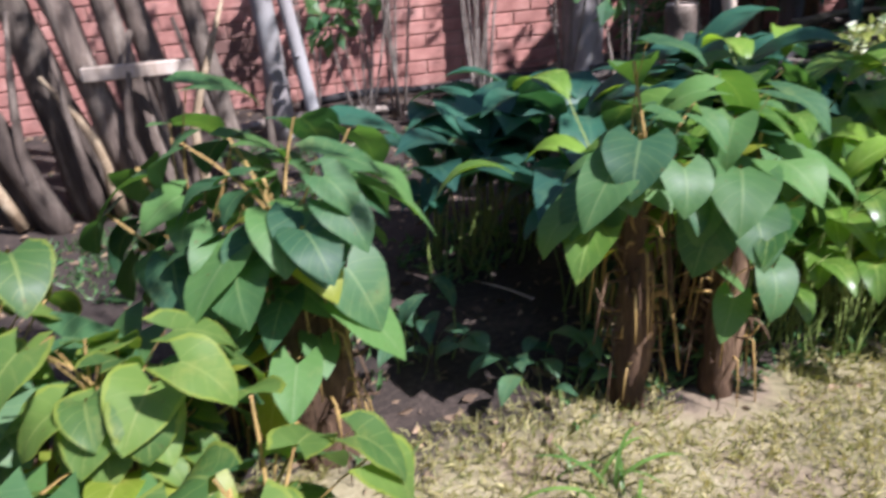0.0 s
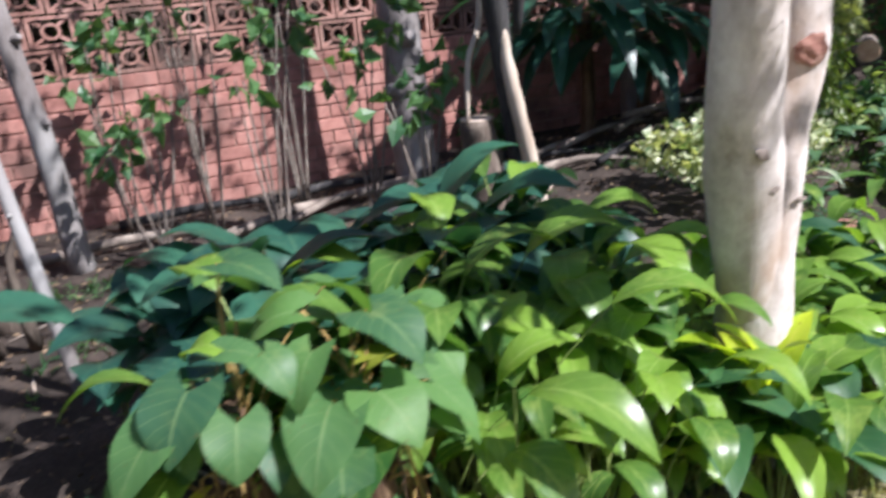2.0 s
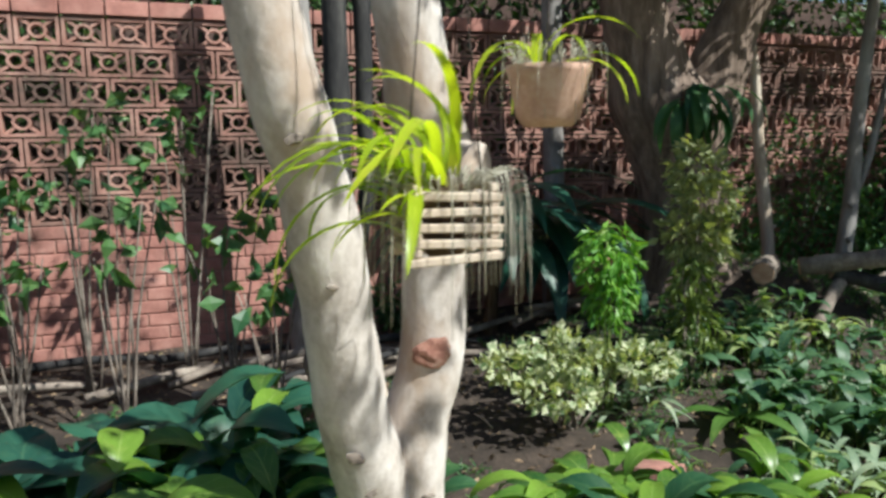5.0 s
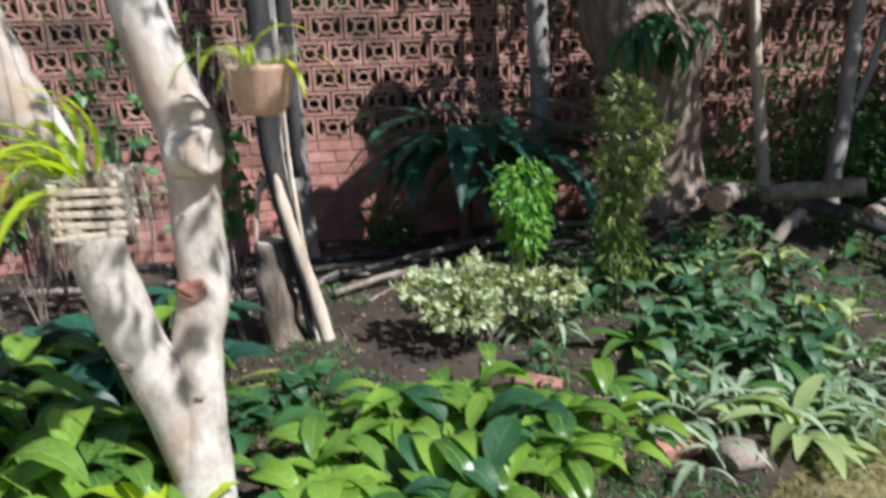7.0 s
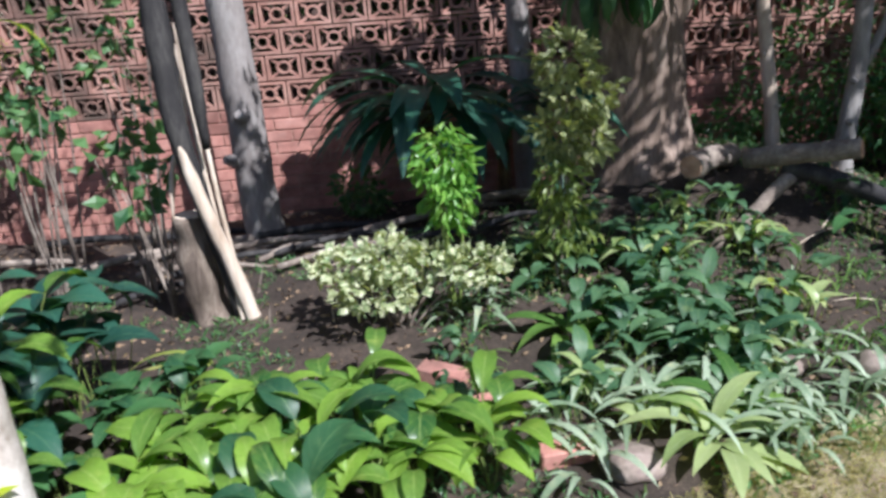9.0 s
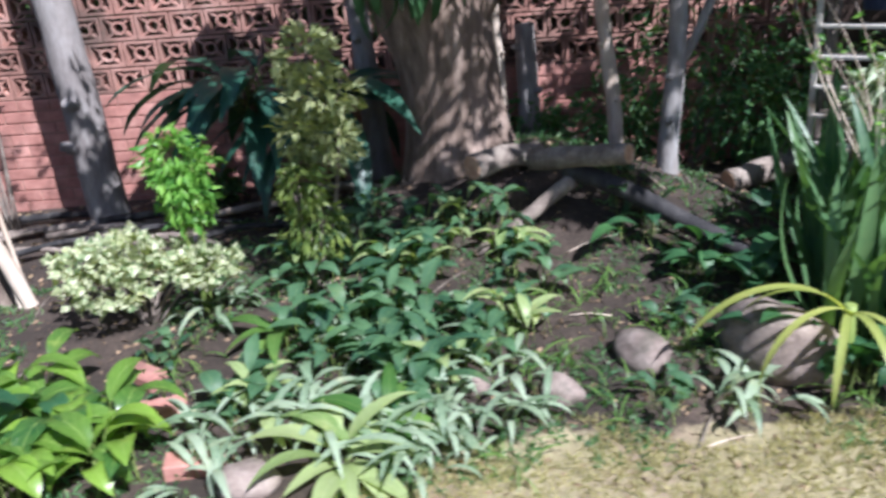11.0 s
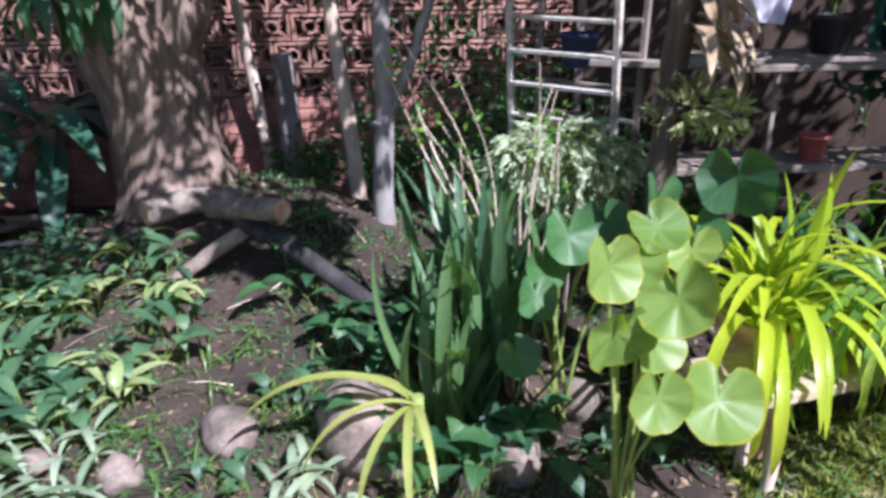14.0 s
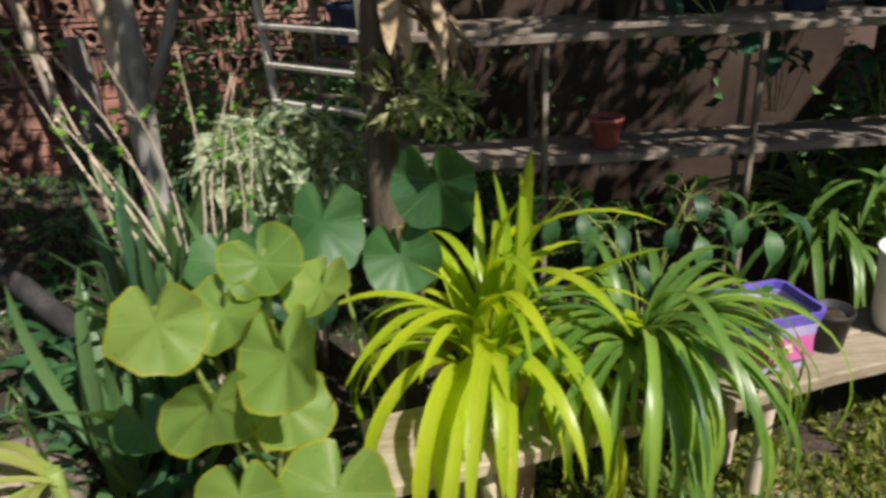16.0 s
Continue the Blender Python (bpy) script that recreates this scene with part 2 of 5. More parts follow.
L_PALE = leafy("silvery_narrow_leaf", (0.13, 0.21, 0.12), (0.36, 0.44, 0.32), (0.5, 0.56, 0.4), 0.45, 0.3, 4)
L_VARIEG = leafy("variegated_small_leaf", (0.13, 0.22, 0.09), (0.42, 0.46, 0.27), island=True, patch=(0.56, 0.57, 0.4), gloss=0.4, through_it=0.3)
L_SHRUB = leafy("shrub_leaf", (0.05, 0.11, 0.03), (0.22, 0.28, 0.06), island=True, gloss=0.42, through_it=0.35)
L_OLIVE = leafy("olive_shrub_leaf", (0.14, 0.18, 0.07), (0.45, 0.48, 0.24), island=True, gloss=0.45, through_it=0.35)
L_BRIGHT = leafy("bright_shrub_leaf", (0.06, 0.2, 0.03), (0.22, 0.42, 0.07), island=True, gloss=0.35, through_it=0.4)
L_CREAM = leafy("cream_edged_leaf", (0.09, 0.17, 0.08), (0.32, 0.39, 0.25), island=True, patch=(0.46, 0.51, 0.37), gloss=0.42, through_it=0.3)
L_COVER = leafy("ground_cover_leaf", (0.03, 0.1, 0.04), (0.12, 0.24, 0.08), island=True, gloss=0.4, through_it=0.3)
L_CROWN = leafy("crown_leaf", (0.025, 0.07, 0.02), (0.08, 0.15, 0.035), island=True, gloss=0.4, through_it=0.2)
L_LITTER = leafy("fallen_leaf", (0.08, 0.05, 0.03), (0.36, 0.25, 0.16), island=True, gloss=0.8, through_it=0.1, glow=1.0)
L_TURF = leafy("lawn_weed", (0.05, 0.1, 0.015), (0.3, 0.33, 0.07), island=True, gloss=0.5, through_it=0.4)
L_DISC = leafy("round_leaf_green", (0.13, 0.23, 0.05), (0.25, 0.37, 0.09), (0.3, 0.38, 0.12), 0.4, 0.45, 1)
L_GRASS = leafy("dry_lawn_blade", (0.16, 0.18, 0.04), (0.58, 0.51, 0.26), island=True, gloss=0.6, through_it=0.3, glow=1.2)


def ground_material():
    m = bpy.data.materials.new("lawn_and_bed_soil")
    m.use_nodes = True
    t = m.node_tree
    b = t.nodes["Principled BSDF"]
    v = placed(t, (1, 1, 1))
    grain, coarse = noise_of(t, v, 60, 6, 0.75), noise_of(t, v, 3.0, 6, 0.65)
    both = math_of(t, "ADD", math_of(t, "MULTIPLY", grain, 0.5), math_of(t, "MULTIPLY", coarse, 0.5))
    soil = ramp_of(t, both, [(0.3, (0.012, 0.009, 0.007)), (0.5, (0.042, 0.03, 0.023)), (0.7, (0.14, 0.1, 0.078))])
    lawn = ramp_of(t, both, [(0.32, (0.11, 0.1, 0.05)), (0.5, (0.33, 0.28, 0.16)), (0.7, (0.52, 0.46, 0.3))])
    bare = ramp_of(t, noise_of(t, v, 2.2, 4), [(0.52, (0, 0, 0)), (0.6, (1, 1, 1))])
    lawn = mix_of(t, lawn, (0.27, 0.2, 0.14), math_of(t, "MULTIPLY", bare, 0.8))
    sep = t.nodes.new("ShaderNodeSeparateXYZ")
    g = t.nodes.new("ShaderNodeNewGeometry")
    t.links.new(g.outputs["Position"], sep.inputs[0])
    wobble = math_of(t, "MULTIPLY", math_of(t, "SUBTRACT", noise_of(t, v, 5.0, 6, 0.7), 0.5), 0.6)
    step_in = math_of(t, "MULTIPLY", math_of(t, "MULTIPLY", math_of(t, "SUBTRACT", sep.outputs[0], 3.7), 1.0, True), 0.55)
    step_far = math_of(t, "MULTIPLY", math_of(t, "MULTIPLY", math_of(t, "SUBTRACT", sep.outputs[0], 7.1), 1.0, True), 0.4)
    beyond = math_of(t, "ADD", math_of(t, "ADD", step_in, step_far), 1.42)
    edge = math_of(t, "ADD", math_of(t, "MULTIPLY", math_of(t, "SUBTRACT", math_of(t, "ADD", sep.outputs[1], wobble), beyond), 12.0), 0.5, True)
    t.links.new(mix_of(t, lawn, soil, edge), b.inputs["Base Color"])
    b.inputs["Roughness"].default_value = 0.95
    bp = node(t, "ShaderNodeBump", Strength=0.9, Distance=0.02)
    t.links.new(both, bp.inputs["Height"])
    t.links.new(bp.outputs[0], b.inputs["Normal"])
    return m


GROUND = ground_material()


# ---- shapes ----
def part(name, shape, material, parent=None, label="", at=None):
    """Links a bmesh or a mesh as one object, under a thing or a part of it."""
    if isinstance(shape, bmesh.types.BMesh):
        me = bpy.data.meshes.new(name)
        shape.to_mesh(me)
        shape.free()
        shape = me
    if material and not shape.materials:
        for m in material if isinstance(material, (list, tuple)) else [material]:
            shape.materials.append(m)
    ob = new(name, shape)
    if parent:
        ob.parent = parent
    if at is not None:
        ob.matrix_basis = at
    return tagged(ob, label)


def thing(name, place, label, category, group="", kind=""):
    ob = new(name)
    ob.empty_display_size = 0.1
    ob.location = place
    return tagged(ob, label, category, group, kind)


def smooth(v, lo, hi):
    k = min(1.0, max(0.0, (v - lo) / (hi - lo)))
    return k * k * (3 - 2 * k)


def ground_z(x, y):
    mound = 0.48 * math.exp(-(((x - 4.95) / 1.2) ** 2 + ((y - 4.1) / 0.9) ** 2))
    back = 0.1 * smooth(y, 1.9, 3.2) * smooth(x, 1.2, 2.6)
    rough = 0.018 * noise.noise((x * 3.1, y * 3.1, 0.3)) + 0.03 * noise.noise((x * 0.9, y * 0.9, 2.0))
    far = smooth(max(abs(x - 3) - 8, abs(y - 1) - 5, 0), 0, 4)
    return (mound + back + rough * (0.5 + 0.8 * smooth(y, 1.0, 1.6))) * (1 - far)


def spline(points, steps):
    """Catmull-Rom through the points: places and radii."""
    pts = [Vector(p) for p in points]
    pts = [pts[0] * 2 - pts[1], *pts, pts[-1] * 2 - pts[-2]]
    out = []
    for a, b, c, d in zip(pts, pts[1:], pts[2:], pts[3:]):
        for s in range(steps):
            u = s / steps
            out.append(0.5 * (2 * b + (c - a) * u + (2 * a - 5 * b + 4 * c - d) * u * u + (3 * b - a - 3 * c + d) * u ** 3))
    return out + [pts[-2]]


def tube(bm, points, radii, sides=8, steps=4, rough=0.0, cap=True, flute=0):
    """A round limb along points, with its radii, uneven by rough."""
    line = spline(points, steps)
    rs = [v.x for v in spline([(r, 0, 0) for r in radii], steps)]
    rings = []
    side = Vector((1, 0.13, 0.07))
    for i, p in enumerate(line):
        way = (line[min(i + 1, len(line) - 1)] - line[max(i - 1, 0)]).normalized()
        w = side - way * side.dot(way)
        if w.length < 1e-3:
            w = way.orthogonal()
        w.normalize()
        u = way.cross(w)
        side = w
        ring = []
        for k in range(sides):
            a = 2 * math.pi * k / sides
            q = p + (u * math.cos(a) + w * math.sin(a)) * rs[i]
            d = 1 + rough * 2 * noise.noise(q * (1.2 / max(0.02, rs[i])) * 0.5)
            if flute:
                d += 0.05 * math.sin(a * flute + 2 * noise.noise(q * 2))
            ring.append(bm.verts.new(p + (q - p) * d))
        rings.append(ring)
    for r0, r1 in zip(rings, rings[1:]):
        for k in range(sides):
            f = bm.faces.new((r0[k], r0[(k + 1) % sides], r1[(k + 1) % sides], r1[k]))
            f.smooth = True
    if cap:
        bm.faces.new(rings[0][::-1])
        bm.faces.new(rings[-1])
    return bm


def limb(points, radii, sides=8, steps=4, rough=0.0, flute=0):
    return tube(bmesh.new(), points, radii, sides, steps, rough, True, flute)


def box(bm, size, m=None, bevel=0.0):
    """A block of that size around the pose m."""
    made = bmesh.ops.create_cube(bm, size=1.0, matrix=(m or Matrix()) @ Matrix.Diagonal((*size, 1)))
    if bevel:
        edges = list({e for v in made["verts"] for e in v.link_edges})
        bmesh.ops.bevel(bm, geom=edges, offset=bevel, segments=1, affect="EDGES")
    return bm


def lathe(profile, sides=24, wobble=0.0):
    """A turned shape from (radius, height) steps."""
    bm = bmesh.new()
    rings = []
    for r, z in profile:
        rings.append([bm.verts.new((r * math.cos(a) * (1 + wobble * noise.noise((math.cos(a), math.sin(a), z * 4))), r * math.sin(a), z)) for a in (2 * math.pi * k / sides for k in range(sides))])
    for r0, r1 in zip(rings, rings[1:]):
        for k in range(sides):
            f = bm.faces.new((r0[k], r0[(k + 1) % sides], r1[(k + 1) % sides], r1[k]))
            f.smooth = True
    bm.faces.new(rings[0][::-1])
    bm.faces.new(rings[-1])
    return bm


HEART = [(0, 0.62), (0.1, 0.9), (0.28, 1.0), (0.5, 0.86), (0.72, 0.56), (0.9, 0.22), (1, 0.0)]
LANCE = [(0, 0.06), (0.12, 0.5), (0.35, 1.0), (0.55, 0.95), (0.78, 0.55), (0.92, 0.2), (1, 0.0)]
STRAP = [(0, 0.75), (0.3, 1.0), (0.65, 0.92), (0.85, 0.6), (0.96, 0.2), (1, 0.0)]


def along(table, v):
    for (a, x), (b, y) in zip(table, table[1:]):
        if v <= b:
            return x + (y - x) * (v - a) / (b - a)
    return table[-1][1]


def leaf_mesh(name, blade, stalk, length, width, table, stem=0.1, up=(80, 50), tip=-30, fold=0.25, ripple=0.06, rows=9, cols=4, notch=0.0, thick=0.0035, seed=0, nod=None):
    """One leaf on its stalk: it rises from the origin and leans towards +y. up: the stalk's slope at its foot and head; tip: the blade's slope at its end."""
    bm = bmesh.new()
    uv = bm.loops.layers.uv.new("UVMap")
    y = z = 0.0
    steps = 5
    line = [(0.0, 0.0)]
    for i in range(steps if stem > 0 else 0):
        a = radians(up[0] + (up[1] - up[0]) * (i + 0.5) / steps)
        y, z = y + math.cos(a) * stem / steps, z + math.sin(a) * stem / steps
        line.append((y, z))
    if stem > 0:
        old = None
        for py, pz in line:
            ring = [bm.verts.new((thick * math.cos(a), py + thick * math.sin(a) * 0.7, pz + thick * math.sin(a) * 0.7)) for a in (0.5, 2.6, 4.7)]
            if old:
                for k in range(3):
                    f = bm.faces.new((old[k], old[(k + 1) % 3], ring[(k + 1) % 3], ring[k]))
                    f.material_index, f.smooth = 1, True
            old = ring
    spine = [(y, z)]
    slopes = []
    for i in range(rows):
        head = up[1] if nod is None else nod
        a = radians(head + (tip - head) * ((i + 0.5) / rows) ** 0.85)
        y, z = y + math.cos(a) * length / rows, z + math.sin(a) * length / rows
        spine.append((y, z))
        slopes.append(a)
    slopes.append(slopes[-1])
    grid = []
    for i, (py, pz) in enumerate(spine):
        v = i / rows
        a = slopes[i]
        w = along(table, v) * width / 2
        row = []
        for k in range(cols + 1):
            u = 2 * k / cols - 1
            back = -notch * length * (1 - v) ** 5 * (abs(u) ** 1.2) + notch * 0.5 * length * (1 - v) ** 6 * (1 - abs(u))
            lift = fold * abs(u) * w + ripple * w * math.sin(v * 9 + k * 1.7 + seed) * abs(u)
            row.append(bm.verts.new((u * w, py + back * math.cos(a) - lift * math.sin(a), pz + back * math.sin(a) + lift * math.cos(a))))
        grid.append(row)
    for i in range(rows):
        for k in range(cols):
            q = (grid[i][k], grid[i][k + 1], grid[i + 1][k + 1], grid[i + 1][k])
            f = bm.faces.new(q)
            f.smooth = True
            for loop, (uu, vv) in zip(f.loops, ((k, i), (k + 1, i), (k + 1, i + 1), (k, i + 1))):
                loop[uv].uv = (uu / cols, vv / rows)
    bmesh.ops.remove_doubles(bm, verts=[v for row in grid[-1:] for v in row], dist=1e-5)
    me = bpy.data.meshes.new(name)
    bm.to_mesh(me)
    bm.free()
    me.materials.append(blade)
    me.materials.append(stalk)
    return me


def family(name, count, blade, stalk, length, width, table, stem, up, tip, **more):
    """Several leaves of one kind that differ in size, slope and curl."""
    out = []
    for i in range(count):
        k = RNG.uniform
        d = k(-12, 12)
        out.append(leaf_mesh(name, blade, stalk, length * k(0.82, 1.15), width * k(0.85, 1.15), table, stem * k(0.75, 1.2), (up[0] + d * 0.4, up[1] + d), tip + k(-18, 18), seed=i * 1.3, **more))
    return out


def rosette(name, label, category, place, leaves, count, spread=0.05, size=(0.8, 1.15), tilt=(-8, 14), facing=(0, 360), group="", lift=0.0, leaf_label=""):
    """A plant whose leaves rise from its foot."""
    plant = thing(name, place, label, category, group)
    for i in range(count):
        me = leaves[RNG.randrange(len(leaves))]
        a, r = RNG.uniform(0, 6.283), spread * math.sqrt(RNG.random())
        px, py = r * math.cos(a), r * math.sin(a)
        gz = ground_z(place[0] + px, place[1] + py) - ground_z(place[0], place[1]) if not lift else 0
        turn = facing[0] + (facing[1] - facing[0]) * ((i + RNG.random()) / count)
        m = pose(px, py, gz - 0.012 + lift * RNG.uniform(0.75, 1.0), RNG.uniform(*tilt), RNG.uniform(-10, 10), turn)
        part("leaf", me, None, plant, leaf_label, m @ Matrix.Scale(RNG.uniform(*size), 4))
    return plant


def on_ground(x, y, more=0.0):
    return (x, y, ground_z(x, y) + more)


def scatter_mesh(name, points, normals, sizes, material, ratio=0.45, bend=0.25):
    """Many small folded leaves in one mesh: place, way of the tip, length."""
    n = len(points)
    tips = normals / np.linalg.norm(normals, axis=1)[:, None]
    rnd = NPR.normal(size=(n, 3))
    side = np.cross(tips, rnd)
    side /= np.linalg.norm(side, axis=1)[:, None] + 1e-9
    up = np.cross(side, tips)
    s = sizes[:, None]
    base, tip = points, points + tips * s - up * s * bend
    mid = points + tips * s * 0.5
    left, right = mid + side * s * ratio * 0.5 + up * s * 0.08, mid - side * s * ratio * 0.5 + up * s * 0.08
    verts = np.stack([base, left, mid, right, tip], 1).reshape(-1, 3)
    k = np.arange(n)[:, None] * 5
    faces = np.concatenate([k + [0, 2, 1], k + [0, 3, 2], k + [1, 2, 4], k + [2, 3, 4]])
    me = bpy.data.meshes.new(name)
    me.from_pydata(verts.tolist(), [], faces.tolist())
    me.materials.append(material)
    return me


def blob_points(n, blobs):
    """Points in and mostly near the skin of several uneven lumps (x, y, z, rx, ry, rz), and the way out from each."""
    which = NPR.randint(0, len(blobs), n)
    b = np.array(blobs, float)[which]
    d = NPR.normal(size=(n, 3))
    d /= np.linalg.norm(d, axis=1)[:, None]
    r = NPR.uniform(0.25, 1.0, n) ** 0.5 * NPR.uniform(0.8, 1.12, n)
    return b[:, :3] + d * b[:, 3:] * r[:, None], d + NPR.normal(size=(n, 3)) * 0.45


def shrub(name, label, category, place, blobs, count, leaf, material, stems=6, stem_mat=None, ratio=0.5, droop=0.0, group=""):
    """A small-leaved bush: bare stems from the foot into a crown of many leaves. Lumps are given from its foot."""
    bush = thing(name, place, label, category, group)
    pts, out = blob_points(count, blobs)
    out[:, 2] -= droop
    sizes = leaf * NPR.uniform(0.65, 1.3, count)
    part("foliage", scatter_mesh("foliage", pts, out, sizes, material, ratio), None, bush)["kind"] = "stuff"
    for i in range(stems):
        x, y, z, rx, ry, rz = blobs[i % len(blobs)]
        e = (x + RNG.uniform(-0.6, 0.6) * rx, y + RNG.uniform(-0.6, 0.6) * ry, z + RNG.uniform(-0.2, 0.6) * rz)
        f = (RNG.uniform(-0.03, 0.03), RNG.uniform(-0.03, 0.03), -0.03)
        mid = ((f[0] + e[0]) / 2 + RNG.uniform(-0.03, 0.03), (f[1] + e[1]) / 2, (f[2] + e[2]) / 2 + 0.03)
        part("stem", limb([f, mid, e], [0.009, 0.006, 0.003], 5, 3, 0.1), stem_mat or DEADWOOD, bush)
    return bush


# ---- ground ----
def build_ground():
    xs = np.concatenate([[-300, -120, -50, -20, -10, -6], np.arange(-4, 11.01, 0.09), [12, 14, 20, 50, 120, 300]])
    ys = np.concatenate([[-300, -120, -50, -20, -8, -4, -2, -1], np.arange(-0.6, 5.5, 0.09), [5.8, 7, 10, 20, 50, 120, 300]])
    verts = [(x, y, ground_z(x, y)) for y in ys for x in xs]
    n = len(xs)
    faces = [(j * n + i, j * n + i + 1, (j + 1) * n + i + 1, (j + 1) * n + i) for j in range(len(ys) - 1) for i in range(n - 1)]
    me = bpy.data.meshes.new("ground")
    me.from_pydata([tuple(map(float, v)) for v in verts], [], faces)
    for p in me.polygons:
        p.use_smooth = True
    tagged(part("ground", me, GROUND), "dry lawn running into a shaded planting bed of bare soil", "ground", kind="structure")


build_ground()

# ---- trees ----
# Leaves overhead, out of view, added for the shade they cast.
def crown(parent, count, blobs, leaf=0.09):
    pts, out = blob_points(count, blobs)
    out[:, 2] -= 0.5
    part("crown", scatter_mesh("crown", pts, out, leaf * NPR.uniform(0.7, 1.3, count), L_CROWN, 0.5), None, parent)["kind"] = "stuff"


def forked_tree():
    t = thing("forked_tree", on_ground(1.72, 1.5), "pale smooth-barked tree that forks low into two trunks", "tree")
    o = Vector(t.location)
    at = lambda pts: [tuple(Vector(p) - o) for p in pts]
    part("trunk", limb(at([(1.7, 1.5, -0.06), (1.71, 1.5, 0.3), (1.722, 1.5, 0.6), (1.745, 1.5, 0.84), (1.785, 1.5, 1.02), (1.788, 1.5, 1.22), (1.792, 1.5, 1.36), (1.796, 1.5, 1.46), (1.745, 1.48, 1.64), (1.705, 1.46, 1.87), (1.66, 1.44, 2.1), (1.68, 1.55, 3.4), (1.9, 1.5, 4.3)]),
         [0.115, 0.095, 0.082, 0.076, 0.074, 0.073, 0.076, 0.085, 0.075, 0.072, 0.068, 0.045, 0.02], 18, 5, 0.05), BARK_PALE, t)
    part("trunk", limb(at([(1.69, 1.5, 0.36), (1.65, 1.48, 0.64), (1.59, 1.44, 0.87), (1.552, 1.4, 1.085), (1.53, 1.37, 1.25), (1.491, 1.33, 1.43), (1.438, 1.29, 1.6), (1.384, 1.26, 1.82), (1.344, 1.24, 2.05), (1.1, 1.3, 3.2), (0.9, 1.4, 4.1)]),
         [0.06, 0.083, 0.08, 0.075, 0.073, 0.071, 0.068, 0.063, 0.057, 0.04, 0.02], 18, 5, 0.06), BARK_PALE, t)
    band = bmesh.new()
    bmesh.ops.create_icosphere(band, subdivisions=3, radius=1.0)
    for v in band.verts:
        v.co = Vector((v.co.x * 0.046, v.co.y * 0.016, v.co.z * 0.032)) * (1 + 0.35 * noise.noise(v.co * 1.7))
    part("bark_wound", band, BARK_RED, t, "raw reddish wound in the bark", pose(1.765 - o.x, 1.427 - o.y, 1.03 - o.z))
    for x, y, z, w, h, lean in ((1.57, 1.36, 0.84, 0.022, 0.012, 20), (1.6, 1.352, 0.76, 0.014, 0.008, -25), (1.52, 1.3, 1.22, 0.012, 0.007, 10), (1.745, 1.412, 0.7, 0.016, 0.007, 0), (1.72, 1.428, 1.32, 0.012, 0.009, 30), (1.45, 1.235, 1.5, 0.018, 0.01, -15), (1.76, 1.425, 1.25, 0.01, 0.006, 0)):
        scar = bmesh.new()
        bmesh.ops.create_icosphere(scar, subdivisions=2, radius=1.0)
        for v in scar.verts:
            v.co = Vector((v.co.x * w, v.co.y * 0.006, v.co.z * h)) * (1 + 0.4 * noise.noise(v.co * 2 + Vector((x * 9, 0, z * 9))))
        part("bark_scar", scar, DEADWOOD, t, "small dark scar in the bark", pose(x - o.x, y - o.y, z - o.z, 0, lean, 0))
    knot = limb(at([(1.8, 1.46, 1.42), (1.84, 1.4, 1.43), (1.85, 1.385, 1.43)]), [0.085, 0.062, 0.05], 14, 3, 0.12)
    part("knot", knot, BARK_PALE, t, "swollen sawn branch knot")
    part("knot_face", limb(at([(1.846, 1.392, 1.43), (1.853, 1.38, 1.43), (1.855, 1.378, 1.43)]), [0.05, 0.05, 0.044], 12, 1, 0.35), BARK_PALE, t, "dark sawn face")
    return t


tree_a = forked_tree()
# Unseen crown whose lumps are placed to dapple the left bed and trunks.
crown(tree_a, 1900, [(0.9, -1.2, 3.1, 0.6, 0.4, 0.3), (-0.9, -1.3, 3.0, 0.6, 0.4, 0.3), (-0.6, 2.0, 3.4, 0.7, 0.5, 0.3), (0.5, 1.6, 3.3, 0.7, 0.5, 0.3), (-1.2, 0.6, 3.2, 0.6, 0.6, 0.3), (-0.2, -0.9, 3.3, 0.5, 0.5, 0.3), (0.2 - 0.2, 0.3, 3.6, 0.7, 0.6, 0.45), (-0.9, -0.2, 4.0, 0.6, 0.5, 0.4), (0.6, 0.4, 4.3, 0.7, 0.7, 0.4), (1.2, -0.8, 4.2, 0.5, 0.5, 0.3)])


def big_tree():
    t = thing("shade_tree", on_ground(4.54, 4.2), "thick grey-brown tree trunk with ridged bark on a soil mound", "tree")
    o = Vector(t.location)
    at = lambda pts: [tuple(Vector(p) - o) for p in pts]
    part("trunk", limb(at([(4.55, 4.2, 0.3), (4.54, 4.2, 0.62), (4.53, 4.2, 0.9), (4.5, 4.2, 1.15), (4.42, 4.2, 1.45), (4.26, 4.2, 1.75), (4.05, 4.15, 2.2), (3.7, 4.0, 3.1)]),
         [0.44, 0.34, 0.3, 0.295, 0.33, 0.3, 0.21, 0.13], 30, 8, 0.06, 11), BARK_RIDGED, t)
    part("limb", limb(at([(4.5, 4.2, 1.25), (4.68, 4.2, 1.65), (4.9, 4.2, 2.25), (5.4, 3.9, 3.2), (6.2, 3.3, 3.9)]), [0.2, 0.22, 0.17, 0.11, 0.05], 16, 5, 0.06), BARK_RIDGED, t)
    part("limb", limb(at([(3.85, 4.08, 2.6), (3.6, 3.1, 3.2), (3.9, 2.0, 3.8)]), [0.12, 0.08, 0.03], 8, 4, 0.05), BARK_RIDGED, t)
    return t


